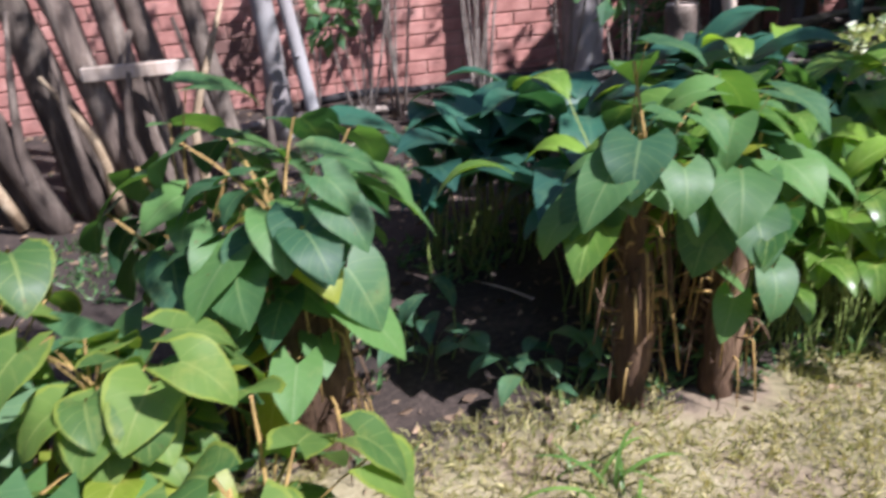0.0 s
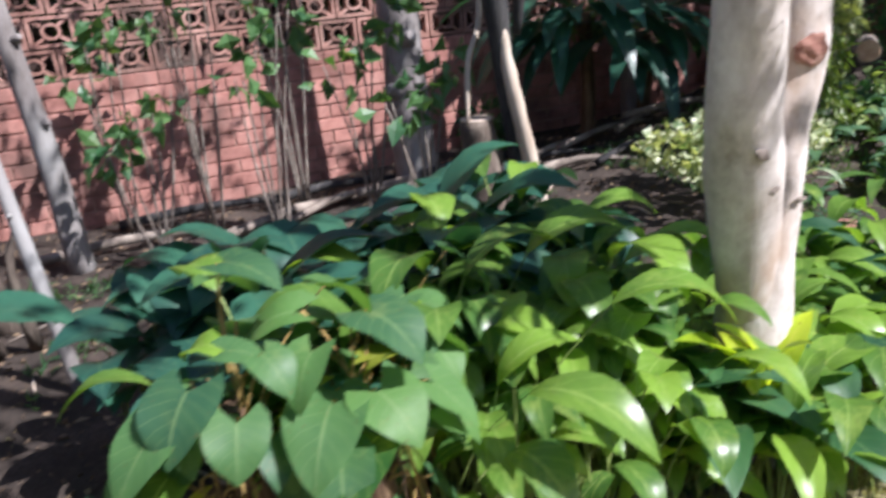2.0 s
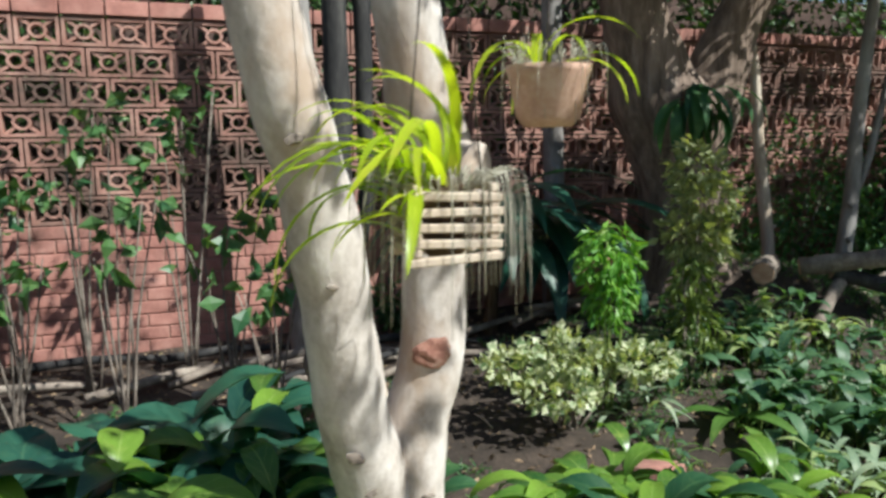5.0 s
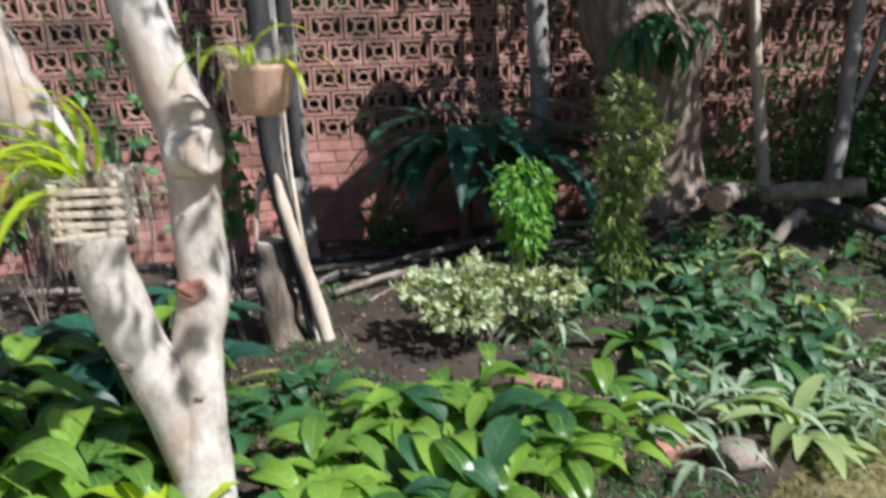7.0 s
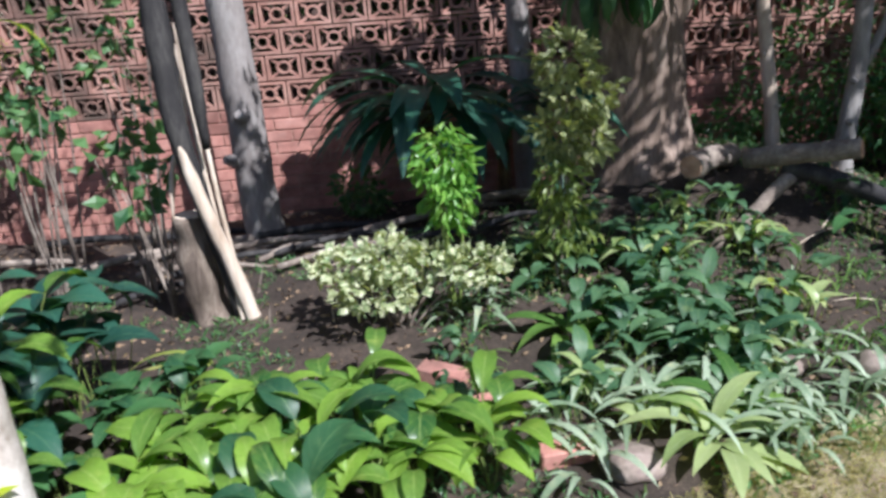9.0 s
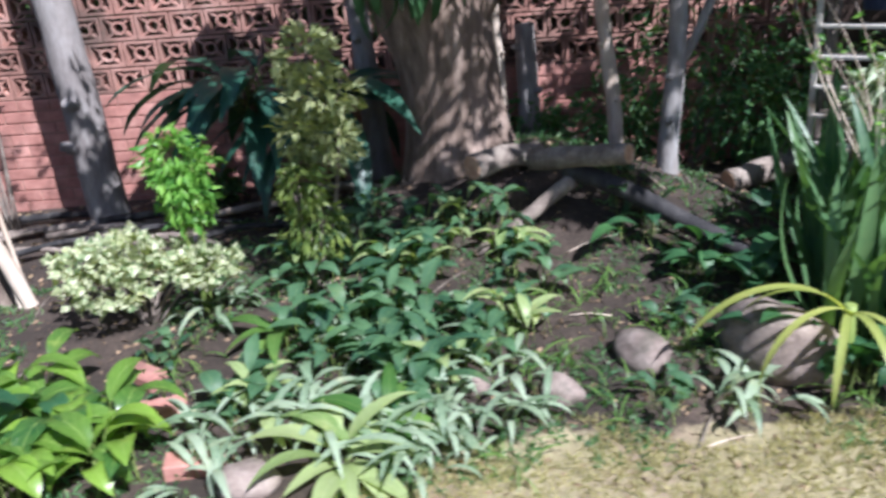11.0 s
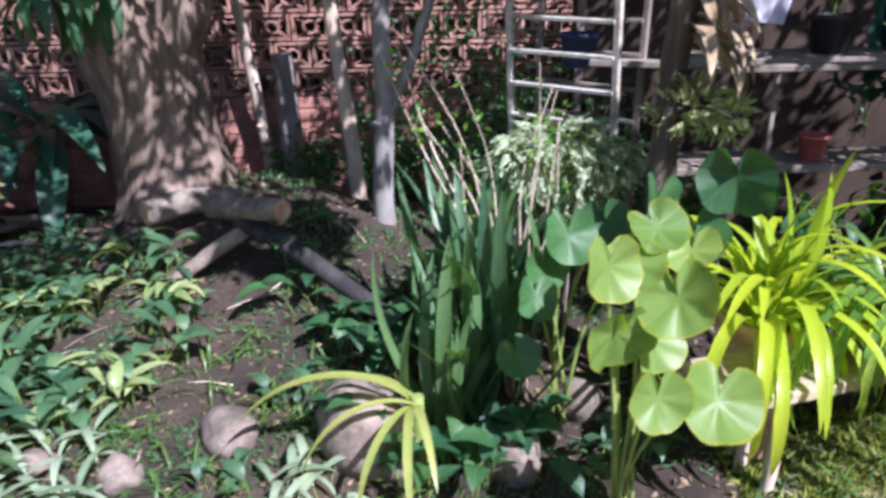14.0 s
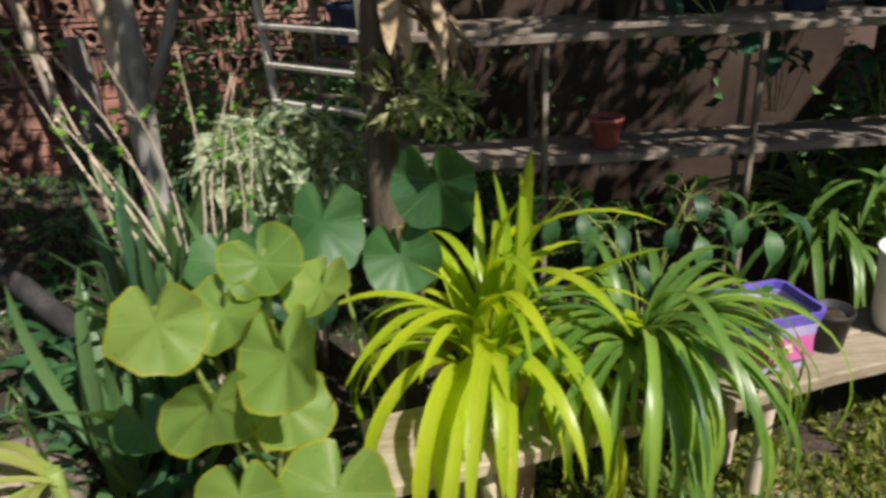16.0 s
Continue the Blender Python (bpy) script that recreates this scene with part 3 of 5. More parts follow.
tree_b = big_tree()
# Unseen lumps of leaves, added where they shade bed, mound and bench.
crown(tree_b, 15400, [(2.0, -2.1, 2.3, 0.42, 0.32, 0.2), (3.8, -2.2, 2.4, 0.7, 0.45, 0.25), (4.9, -2.0, 2.4, 0.7, 0.5, 0.25), (0.8, -2.3, 2.6, 0.8, 0.5, 0.3), (-0.8, -1.4, 2.6, 0.8, 0.6, 0.3), (-0.2, -1.4, 2.5, 0.8, 0.6, 0.3), (0.6, -1.0, 2.5, 0.9, 0.8, 0.35), (2.0, -1.6, 2.9, 0.9, 0.7, 0.35), (1.6, -0.3, 2.6, 0.9, 0.8, 0.35), (3.2, -0.9, 2.6, 0.9, 0.7, 0.35), (0.1, -0.2, 2.5, 0.8, 0.8, 0.35),
      (4.2, -0.6, 2.5, 0.9, 0.8, 0.35), (3.4, 0.4, 2.4, 0.9, 0.8, 0.3), (2.2, 0.7, 2.5, 0.9, 0.7, 0.3), (0.6, 0.9, 2.7, 0.9, 0.6, 0.3), (5.2, 0.0, 2.4, 0.8, 1.0, 0.35), (2.8, -1.3, 3.1, 0.9, 0.7, 0.3), (4.6, -1.5, 2.6, 0.9, 0.5, 0.3), (-0.6, 0.7, 2.9, 0.8, 0.6, 0.3)], 0.11)


def slim_tree(name, label, pts, radii, mat, extra=(), group="slender trees by the wall"):
    t = thing(name, on_ground(pts[0][0], pts[0][1]), label, "tree", group)
    o = Vector(t.location)
    at = lambda some: [tuple(Vector(p) - o) for p in some]
    part("trunk", limb(at(pts), radii, 10, 4, 0.07), mat, t)
    k = max(1, len(pts) // 3)
    for j in range(2):
        q = Vector(at(pts)[1]).lerp(Vector(at(pts)[2]), 0.2 + 0.5 * j)
        a = RNG.uniform(3.6, 5.8)
        d = Vector((math.cos(a), math.sin(a), 0.35))
        w = radii[k]
        part("branch_stub", limb([tuple(q + d * w * 0.5), tuple(q + d * w * 1.1), tuple(q + d * w * 1.5)], [w * 0.4, w * 0.34, w * 0.22], 7, 2, 0.1), mat, t)
    for more, rr in extra:
        part("branch", limb(at(more), rr, 8, 4, 0.07), mat, t)
    return t


slim_tree("slender_tree", "slender pale grey tree trunk with a forked stem", [(5.8, 4.0, 0.2), (5.8, 4.0, 0.6), (5.83, 4.0, 1.1), (5.83, 4.0, 1.6), (5.9, 3.97, 3.0)], [0.075, 0.06, 0.052, 0.05, 0.03], BARK_GREY,
          [([(5.83, 4.0, 1.0), (5.96, 4.01, 1.25), (6.11, 4.05, 1.7), (6.29, 4.07, 2.6)], [0.03, 0.028, 0.025, 0.015])])
slim_tree("slender_tree", "slender pale leaning tree trunk near the wall", [(5.6, 4.5, 0.1), (5.58, 4.51, 0.6), (5.5, 4.57, 1.3), (5.43, 4.62, 2.0), (5.28, 4.72, 3.2)], [0.06, 0.05, 0.045, 0.04, 0.025], PALEWOOD)
slim_tree("slender_tree", "slim grey trunk standing close before the lattice wall", [(3.95, 4.95, 0.0), (3.92, 4.94, 0.7), (3.89, 4.92, 1.4), (3.84, 4.9, 2.3), (3.82, 4.86, 3.4)], [0.11, 0.09, 0.08, 0.075, 0.05], BARK_GREY)
slim_tree("slender_tree", "smooth grey trunk beside a sawn stump", [(2.0, 4.6, -0.05), (1.98, 4.6, 0.5), (1.97, 4.6, 1.1), (1.95, 4.6, 1.9), (1.9, 4.6, 3.2)], [0.15, 0.13, 0.125, 0.12, 0.07], BARK_GREY)



# ---- walls ----
PITCH, ROW, FOOT = 0.265, 0.19, 0.905


def tree_like_box(name, size, m, mat, label, category):
    return tagged(part(name, box(bmesh.new(), size, m), mat), label, category, kind="structure")


wall = tree_like_box("wall_north", (13.6, 0.088, 1.2), pose(3.2, 5.316, 0.30), MORTAR, "garden wall of pinkish-red brick below terracotta lattice blocks", "wall")
# Added backdrop; its dark colour stands for shade behind the pierced blocks.
tree_like_box("wall_beyond", (16, 0.12, 3.2), pose(3.2, 6.6, 1.3), PLASTER, "added plain backdrop wall, toned dark for the shade beyond the lattice", "wall")
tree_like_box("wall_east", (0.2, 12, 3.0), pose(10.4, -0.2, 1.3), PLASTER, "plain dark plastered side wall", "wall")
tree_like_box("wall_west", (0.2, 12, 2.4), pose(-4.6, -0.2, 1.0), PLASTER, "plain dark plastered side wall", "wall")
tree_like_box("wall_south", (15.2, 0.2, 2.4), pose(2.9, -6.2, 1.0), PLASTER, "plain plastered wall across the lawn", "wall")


def lattice_block():
    """A pierced block: a frame, a ring in its middle, and four struts to the corners."""
    bm = bmesh.new()
    w, h, d, e = PITCH - 0.012, ROW - 0.012, 0.09, 0.02
    for sx, sz, px, pz in ((w, e, 0, (h - e) / 2), (w, e, 0, -(h - e) / 2), (e, h - 2 * e, (w - e) / 2, 0), (e, h - 2 * e, -(w - e) / 2, 0)):
        box(bm, (sx, d, sz), pose(px, 0, pz))
    n = 10
    for k in range(n):
        a, b2 = 2 * math.pi * k / n, 2 * math.pi * (k + 1) / n
        q = []
        for r in (0.05, 0.034):
            for an in (a, b2):
                q.append((r * math.cos(an) * 1.15, r * math.sin(an)))
        front = [bm.verts.new((x, -0.04, z)) for x, z in (q[0], q[1], q[3], q[2])]
        back = [bm.verts.new((x, 0.04, z)) for x, z in (q[0], q[1], q[3], q[2])]
        bm.faces.new(front)
        bm.faces.new((front[0], front[1], back[1], back[0]))
        bm.faces.new((front[2], front[3], back[3], back[2]))
    for sx in (-1, 1):
        for sz in (-1, 1):
            x0, z0, x1, z1 = 0.044 * sx, 0.034 * sz, (w / 2 - 0.012) * sx, (h / 2 - 0.012) * sz
            a = math.degrees(math.atan2(z1 - z0, x1 - x0))
            box(bm, (math.hypot(x1 - x0, z1 - z0), 0.07, 0.018), pose((x0 + x1) / 2, 0, (z0 + z1) / 2, 0, -a, 0))
    bmesh.ops.recalc_face_normals(bm, faces=bm.faces)
    me = bpy.data.meshes.new("lattice_block")
    bm.to_mesh(me)
    bm.free()
    me.materials.append(BLOCK)
    return me


def brick_mesh(name, size, mat):
    bm = box(bmesh.new(), size, None, 0.004)
    me = bpy.data.meshes.new(name)
    bm.to_mesh(me)
    bm.free()
    me.materials.append(mat)
    return me


def joined(name, source, places, parent):
    co = np.array([v.co[:] for v in source.vertices])
    verts = np.concatenate([co + np.array(p) for p in places])
    faces = [[i + k * len(co) for i in p.vertices] for k in range(len(places)) for p in source.polygons]
    me = bpy.data.meshes.new(name)
    me.from_pydata(verts.tolist(), [], faces)
    me.materials.append(source.materials[0])
    part(name, me, None, parent)["kind"] = "stuff"


def build_wall():
    inv = Matrix.Translation(wall.matrix_basis.translation).inverted()
    brick, block, cope = brick_mesh("brick", (PITCH - 0.011, 0.1, 0.0795), BRICK), lattice_block(), brick_mesh("coping_brick", (PITCH - 0.011, 0.13, 0.095), BRICK)
    near, far_bricks, far_blocks, far_cope = (-1.4, 6.6), [], [], []
    for k in range(-36, 17):
        x = 5.75 + k * PITCH
        inside = near[0] < x < near[1]
        for r in range(7):
            p = (x + (PITCH / 2 if r % 2 else 0), 5.31, FOOT + ROW * (r + 0.5))
            if x > 9.7 or x < -3.4:
                continue
            if inside:
                ob = part("lattice_block", block, None, wall, "", pose(*p, RNG.uniform(-0.8, 0.8), RNG.uniform(-0.6, 0.6), RNG.uniform(-0.8, 0.8)))
            else:
                far_blocks.append(p)
        p = (x, 5.31, FOOT + ROW * 7 + 0.055)
        if -3.4 < x < 9.7:
            if inside:
                part("coping_brick", cope, None, wall, "", pose(*p, 0, RNG.uniform(-0.5, 0.5), RNG.uniform(-1, 1)))
            else:
                far_cope.append(p)
        for r in range(11):
            xx = x + (PITCH / 2 if r % 2 else 0)
            p = (xx, 5.312, FOOT - 0.0905 * (r + 0.5))
            if not -3.4 < xx < 9.7:
                continue
            if inside and r < 10:
                part("brick", brick, None, wall, "", pose(*p, RNG.uniform(-0.5, 0.5), 0, RNG.uniform(-0.7, 0.7)))
            else:
                far_bricks.append(p)
    joined("brick_run", brick, far_bricks, wall)
    joined("lattice_run", block, far_blocks, wall)
    joined("coping_run", cope, far_cope, wall)
    for ob in wall.children:
        ob.matrix_parent_inverse = inv


# ---- leaf kinds ----
hearts = family("heart_leaf", 5, L_HEART, STALK, 0.155, 0.125, HEART, 0.34, (86, 50), -85, nod=-5, fold=0.12, notch=0.2, ripple=0.08, thick=0.004)
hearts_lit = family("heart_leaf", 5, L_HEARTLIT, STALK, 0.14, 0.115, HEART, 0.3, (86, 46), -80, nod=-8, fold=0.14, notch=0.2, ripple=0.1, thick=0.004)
hearts_low = family("heart_leaf", 3, L_HEART, STALK, 0.16, 0.13, HEART, 0.18, (50, 0), -88, nod=-40, fold=0.12, notch=0.2, thick=0.004)
hearts_yellow = family("heart_leaf", 2, L_YELLOW, STALK, 0.15, 0.12, HEART, 0.14, (45, -5), -80, fold=0.15, notch=0.2, thick=0.004)
darks = family("broad_leaf", 5, L_DARK, GREENSTALK, 0.28, 0.13, LANCE, 0.34, (86, 62), -55, fold=0.2, ripple=0.1, thick=0.004)
hostas = family("pointed_leaf", 8, L_HOSTA, GREENSTALK, 0.17, 0.066, LANCE, 0.15, (84, 42), -72, fold=0.25, ripple=0.08, thick=0.003)
hostas_tall = family("pointed_leaf", 8, L_HOSTA, GREENSTALK, 0.16, 0.066, LANCE, 0.36, (86, 46), -76, fold=0.25, ripple=0.08, thick=0.003)
hostas_dark = family("pointed_leaf", 4, L_HOSTADARK, GREENSTALK, 0.17, 0.075, LANCE, 0.16, (82, 45), -55, fold=0.25, ripple=0.08, thick=0.003)
hostas_mixed = [*hostas, *hostas_dark[:2], *hostas]
irises = family("sword_leaf", 6, L_IRIS, GREENSTALK, 0.88, 0.062, STRAP, 0.0, (88, 84), 48, fold=0.35, ripple=0.02, rows=10, cols=2)
arches = family("arching_leaf", 4, L_ARCH, GREENSTALK, 0.8, 0.055, STRAP, 0.0, (50, 42), -72, fold=0.2, ripple=0.02, rows=14, cols=2)
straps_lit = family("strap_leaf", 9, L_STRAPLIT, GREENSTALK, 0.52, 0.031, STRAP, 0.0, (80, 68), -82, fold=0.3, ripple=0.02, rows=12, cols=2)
straps_hang = family("strap_leaf", 6, L_STRAPLIT, GREENSTALK, 0.52, 0.036, STRAP, 0.0, (82, 66), -135, fold=0.3, ripple=0.02, rows=14, cols=2)
straps_spill = family("strap_leaf", 6, L_STRAPMID, GREENSTALK, 0.56, 0.021, STRAP, 0.0, (80, 60), -150, fold=0.3, ripple=0.02, rows=14, cols=2)
straps_up = family("strap_leaf", 5, L_STRAPLIT, GREENSTALK, 0.5, 0.034, STRAP, 0.0, (85, 78), 10, fold=0.3, ripple=0.02, rows=10, cols=2)
straps = family("strap_leaf", 5, L_STRAP, GREENSTALK, 0.5, 0.022, STRAP, 0.0, (78, 66), -88, fold=0.3, ripple=0.02, rows=14, cols=2)
ferns = family("frond_lobe", 5, L_DARK, GREENSTALK, 0.5, 0.1, LANCE, 0.14, (50, 20), -60, fold=0.15, ripple=0.1, rows=10, thick=0.005)
pales = family("narrow_leaf", 6, L_PALE, GREENSTALK, 0.21, 0.026, LANCE, 0.05, (75, 50), -70, fold=0.2, rows=7, cols=2, thick=0.002)
lilies = family("lily_leaf", 4, L_STRAP, GREENSTALK, 0.34, 0.07, LANCE, 0.05, (70, 50), -55, fold=0.15, rows=10, thick=0.005)
lilies_pale = family("lily_leaf", 4, L_LILY, GREENSTALK, 0.32, 0.07, LANCE, 0.04, (60, 40), -50, fold=0.15, rows=10, thick=0.005)
weeds = family("weed_leaf", 5, L_WEED, GREENSTALK, 0.13, 0.05, LANCE, 0.12, (84, 55), -55, fold=0.2, ripple=0.12, rows=7, thick=0.003)
weeds_pale = family("weed_leaf", 5, L_LILY, GREENSTALK, 0.15, 0.04, LANCE, 0.1, (80, 50), -60, fold=0.2, ripple=0.12, rows=7, thick=0.003)
blades = family("grass_leaf", 4, L_STRAP, GREENSTALK, 0.26, 0.011, STRAP, 0.0, (82, 70), -60, fold=0.3, rows=9, cols=2)

# ---- left bed: stalks, heart-leaved plants ----
def dry_stalks():
    t = thing("dead_palm_clump", on_ground(-0.4, 3.95), "clump of dry grey-brown palm stems tied by a board", "palm clump")
    o = Vector(t.location)
    for i in range(8):
        x, y = -1.3 + 0.14 * i + RNG.uniform(-0.05, 0.05), 3.5 + RNG.uniform(-0.16, 0.16)
        lean = -0.12 - 0.035 * (8 - i) * RNG.uniform(0.0, 1.0)
        r = RNG.uniform(0.045, 0.085)
        pts = [(x, y, -0.05), (x + lean * 0.5, y, 0.5), (x + lean * 1.2, y + 0.05, 1.2), (x + lean * 2.2, y + 0.1, 2.4)]
        part("stem", limb([tuple(Vector(p) - o) for p in pts], [r * 1.3, r, r * 0.9, r * 0.6], 8, 4, 0.15), DRY_STEM, t)
    for i in range(9):
        x = -1.15 + 0.12 * i + RNG.uniform(-0.05, 0.05)
        pts = [(x, 3.35, 0.02), (x + RNG.uniform(-0.1, 0.1), 3.31, 0.35), (x + RNG.uniform(-0.2, 0.2), 3.35, RNG.uniform(0.5, 0.9))]
        part("dry_sheath", limb([tuple(Vector(p) - o) for p in pts], [0.028, 0.02, 0.008], 5, 3, 0.3), DRYLEAF if i % 3 == 0 else DRY_STEM, t)
    return t


dry_stalks()
tagged(part("weathered_board", box(bmesh.new(), (0.42, 0.025, 0.055), pose(0, 0, 0), 0.004), PALEWOOD, at=pose(-0.62, 3.33, 0.6, 0, 0, -4)), "weathered grey board nailed across dry stems", "board")
slim_tree("garden_pole", "thin straight grey pole standing in the bed", [(0.03, 2.89, -0.08), (-0.02, 2.93, 0.5), (-0.1, 3.06, 1.2), (-0.19, 3.21, 2.2)], [0.027, 0.026, 0.026, 0.024], BARK_GREY, group="")
slim_tree("slender_tree", "slim grey trunk beside dry palm stems", [(-0.01, 4.31, -0.05), (-0.03, 4.31, 0.6), (-0.09, 4.33, 1.4), (-0.14, 4.34, 2.6)], [0.07, 0.06, 0.05, 0.04], BARK_GREY)


def heart_plant(place, count, low, yellow, label, stub=0.3, group="heart-leaved plants", thick=0.055, lit=False):
    p = thing("heart_leaf_plant", on_ground(*place), label, "plant", group)
    part("stub", limb([(0, 0, -0.04), (0.01, 0, stub * 0.5), (0.0, 0.01, stub)], [thick, thick * 0.9, thick * 0.7], 9, 4, 0.3), FIBRE, p, "shaggy brown fibrous stub")
    for i in range(90):
        a, h = RNG.uniform(0, 6.28), RNG.uniform(0.15, 1.0) * stub
        r = thick * 0.82
        q = (r * math.cos(a), r * math.sin(a), h)
        e = (q[0] + RNG.uniform(0.01, 0.09) * math.cos(a), q[1] + RNG.uniform(0.01, 0.09) * math.sin(a), max(0.0, h + RNG.uniform(-0.2, 0.09)))
        part("root_fibre", limb([q, ((q[0] + e[0]) * 0.55, (q[1] + e[1]) * 0.55, h + 0.01), e], [0.004, 0.003, 0.0015], 4, 2), FIBRE if i % 3 else STALK, p)
    for kind, n, tl in ((hearts_lit if lit else hearts, count, (-20, 18)), (hearts_low, low, (-10, 30)), (hearts_yellow, yellow, (0, 30))):
        for i in range(n):
            m = pose(RNG.uniform(-0.03, 0.03), RNG.uniform(-0.03, 0.03), stub * RNG.uniform(0.45, 1.0) - 0.02, RNG.uniform(*tl), RNG.uniform(-15, 15), 360 * (i + RNG.random()) / max(1, n))
            part("leaf", kind[RNG.randrange(len(kind))], None, p, "", m @ Matrix.Scale(RNG.uniform(0.6, 1.2), 4))
    return p


heart_plant((-0.27, 1.52), 34, 18, 6, "heart-leaved plant with drooping blue-green leaves and a shaggy stub", 0.5, thick=0.085)
heart_plant((-0.6, 1.32), 34, 18, 6, "low heart-leaved plant with drooping leaves in the sunlit light green", 0.26, lit=True)
heart_plant((-0.85, 1.5), 24, 12, 4, "heart-leaved plant with sunlit light green leaves beside dry palm stems", 0.34, lit=True)
heart_plant((-0.42, 1.12), 13, 12, 2, "small heart-leaved plant with sunlit light yellow-green leaves", 0.12, lit=True)
heart_plant((-0.42, 1.7), 26, 8, 2, "heart-leaved plant with broad blue-green leaves before the pole", 0.42)
heart_plant((-0.72, 1.0), 14, 12, 2, "low heart-leaved plant with sunlit light green leaves at the lawn", 0.1, lit=True)
heart_plant((0.45, 1.44), 25, 6, 2, "heart-leaved plant on a shaggy orange-brown stub", 0.56, thick=0.045)
heart_plant((0.67, 1.41), 24, 6, 2, "heart-leaved plant with orange leaf stalks on a fibrous stub", 0.53, thick=0.045)
heart_plant((0.78, 1.6), 20, 2, 2, "heart-leaved plant among dark broad leaves", 0.46, thick=0.035)
rosette("broad_leaf_plant", "clump of dark blue-green broad pointed leaves", "plant", on_ground(0.32, 2.28), darks, 22, 0.14, (0.9, 1.35), (-5, 30), group="dark broad-leaved clumps")
for x, y, n in ((0.52, 2.37, 24), (0.78, 2.17, 26), (1.0, 2.4, 24), (1.03, 1.97, 24), (1.3, 2.38, 22), (0.82, 1.75, 22), (1.55, 2.53, 18), (1.27, 1.98, 20), (0.58, 1.82, 20), (1.46, 2.03, 16)):
    rosette("broad_leaf_plant", "clump of dark blue-green broad pointed leaves", "plant", on_ground(x, y), darks, n, 0.12, (0.95, 1.45), (-5, 30), group="dark broad-leaved clumps")

# ---- fresh green clumps along the lawn ----
for x, y, n in ((0.87, 1.6, 16), (1.0, 1.78, 18), (1.3, 1.74, 20), (0.6, 1.68, 10), (1.48, 1.82, 18), (1.15, 2.0, 18), (1.4, 2.15, 14)):
    rosette("pointed_leaf_plant", "tall light green leaves among the dark clumps", "plant", on_ground(x, y), hostas_tall, n, 0.1, (1.3, 1.7), (-8, 24), group="light leaves among dark clumps")
for x, y, n in ((0.94, 1.56, 34), (1.08, 1.5, 36), (1.26, 1.46, 36), (1.3, 1.6, 36), (1.07, 1.72, 30), (1.45, 1.45, 34), (1.49, 1.62, 30), (1.21, 1.75, 26)):
    rosette("pointed_leaf_plant", "dense clump of pointed fresh green leaves at the lawn's edge", "plant", on_ground(x, y), hostas_tall if RNG.random() < 0.7 else hostas, n, 0.12, (0.85, 1.25), (-5, 34), group="fresh green leaf clumps")
for x, y, n in ((1.77, 1.29, 30), (2.02, 1.6, 32), (2.1, 1.35, 32), (2.34, 1.53, 34), (2.61, 1.77, 34), (2.9, 1.74, 32), (3.09, 1.97, 26), (2.43, 2.02, 30), (2.11, 1.98, 28), (2.74, 2.12, 28), (3.24, 1.81, 20), (2.59, 1.5, 26)):
    rosette("pointed_leaf_plant", "dense clump of pointed fresh green leaves at the lawn's edge", "plant", on_ground(x, y), hostas_mixed, n, 0.12, (1.1, 1.65), (-5, 36), group="fresh green leaf clumps")
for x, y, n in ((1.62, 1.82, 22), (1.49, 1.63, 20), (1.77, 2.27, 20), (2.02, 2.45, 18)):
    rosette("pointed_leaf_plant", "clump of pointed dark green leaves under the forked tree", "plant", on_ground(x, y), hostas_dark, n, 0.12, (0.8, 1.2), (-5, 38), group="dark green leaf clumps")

bright = family("bright_leaf", 4, L_STRAPLIT, GREENSTALK, 0.24, 0.075, LANCE, 0.3, (88, 74), 10, fold=0.3, ripple=0.06, thick=0.004)
rosette("yellow_leaf_shoot", "bright yellow-green broad leaves rising before the forked tree", "plant", on_ground(1.6, 1.37), bright, 5, 0.04, (0.9, 1.3), (-4, 12))
rosette("pointed_leaf_plant", "tall yellow-green pointed leaves at the forked tree's foot", "plant", on_ground(1.64, 1.32), hostas, 22, 0.1, (1.3, 1.8), (-5, 25), group="fresh green leaf clumps")
rosette("pointed_leaf_plant", "tall dark pointed leaves at the forked tree's foot", "plant", on_ground(1.5, 1.52), hostas_dark, 22, 0.1, (1.2, 1.7), (-5, 30), group="dark green leaf clumps")

# ---- stump, hanging roots, leaning dead trunk ----
def stump():
    t = thing("tree_stump", on_ground(1.88, 3.36), "sawn grey tree stump with a flat top", "stump")
    part("bole", limb([(0, 0, -0.05), (0, 0, 0.15), (-0.01, 0, 0.4), (-0.02, 0, 0.6)], [0.14, 0.105, 0.093, 0.088], 18, 6, 0.22), DRY_STEM, t)
    part("cut_face", limb([(-0.02, 0, 0.596), (-0.02, 0, 0.604), (-0.02, 0, 0.606)], [0.08, 0.08, 0.075], 14, 1), PALEWOOD, t, "pale sawn face")


stump()
for pts in ([(1.94, 3.43, 1.5), (1.92, 3.38, 1.1), (1.83, 3.34, 0.9), (1.79, 3.31, 0.62)], [(1.95, 3.43, 1.6), (1.97, 3.37, 1.05), (2.02, 3.3, 0.55), (2.07, 3.25, 0.15), (2.09, 3.22, 0.02)], [(2.0, 3.46, 1.8), (2.0, 3.41, 1.2), (2.04, 3.35, 0.6), (2.12, 3.29, 0.03)]):
    tagged(part("hanging_root", limb(pts, [0.014] * (len(pts) - 1) + [0.008], 6, 5, 0.15), PALEWOOD), "thin pale root hanging from the dark trunk", "root", "hanging roots")


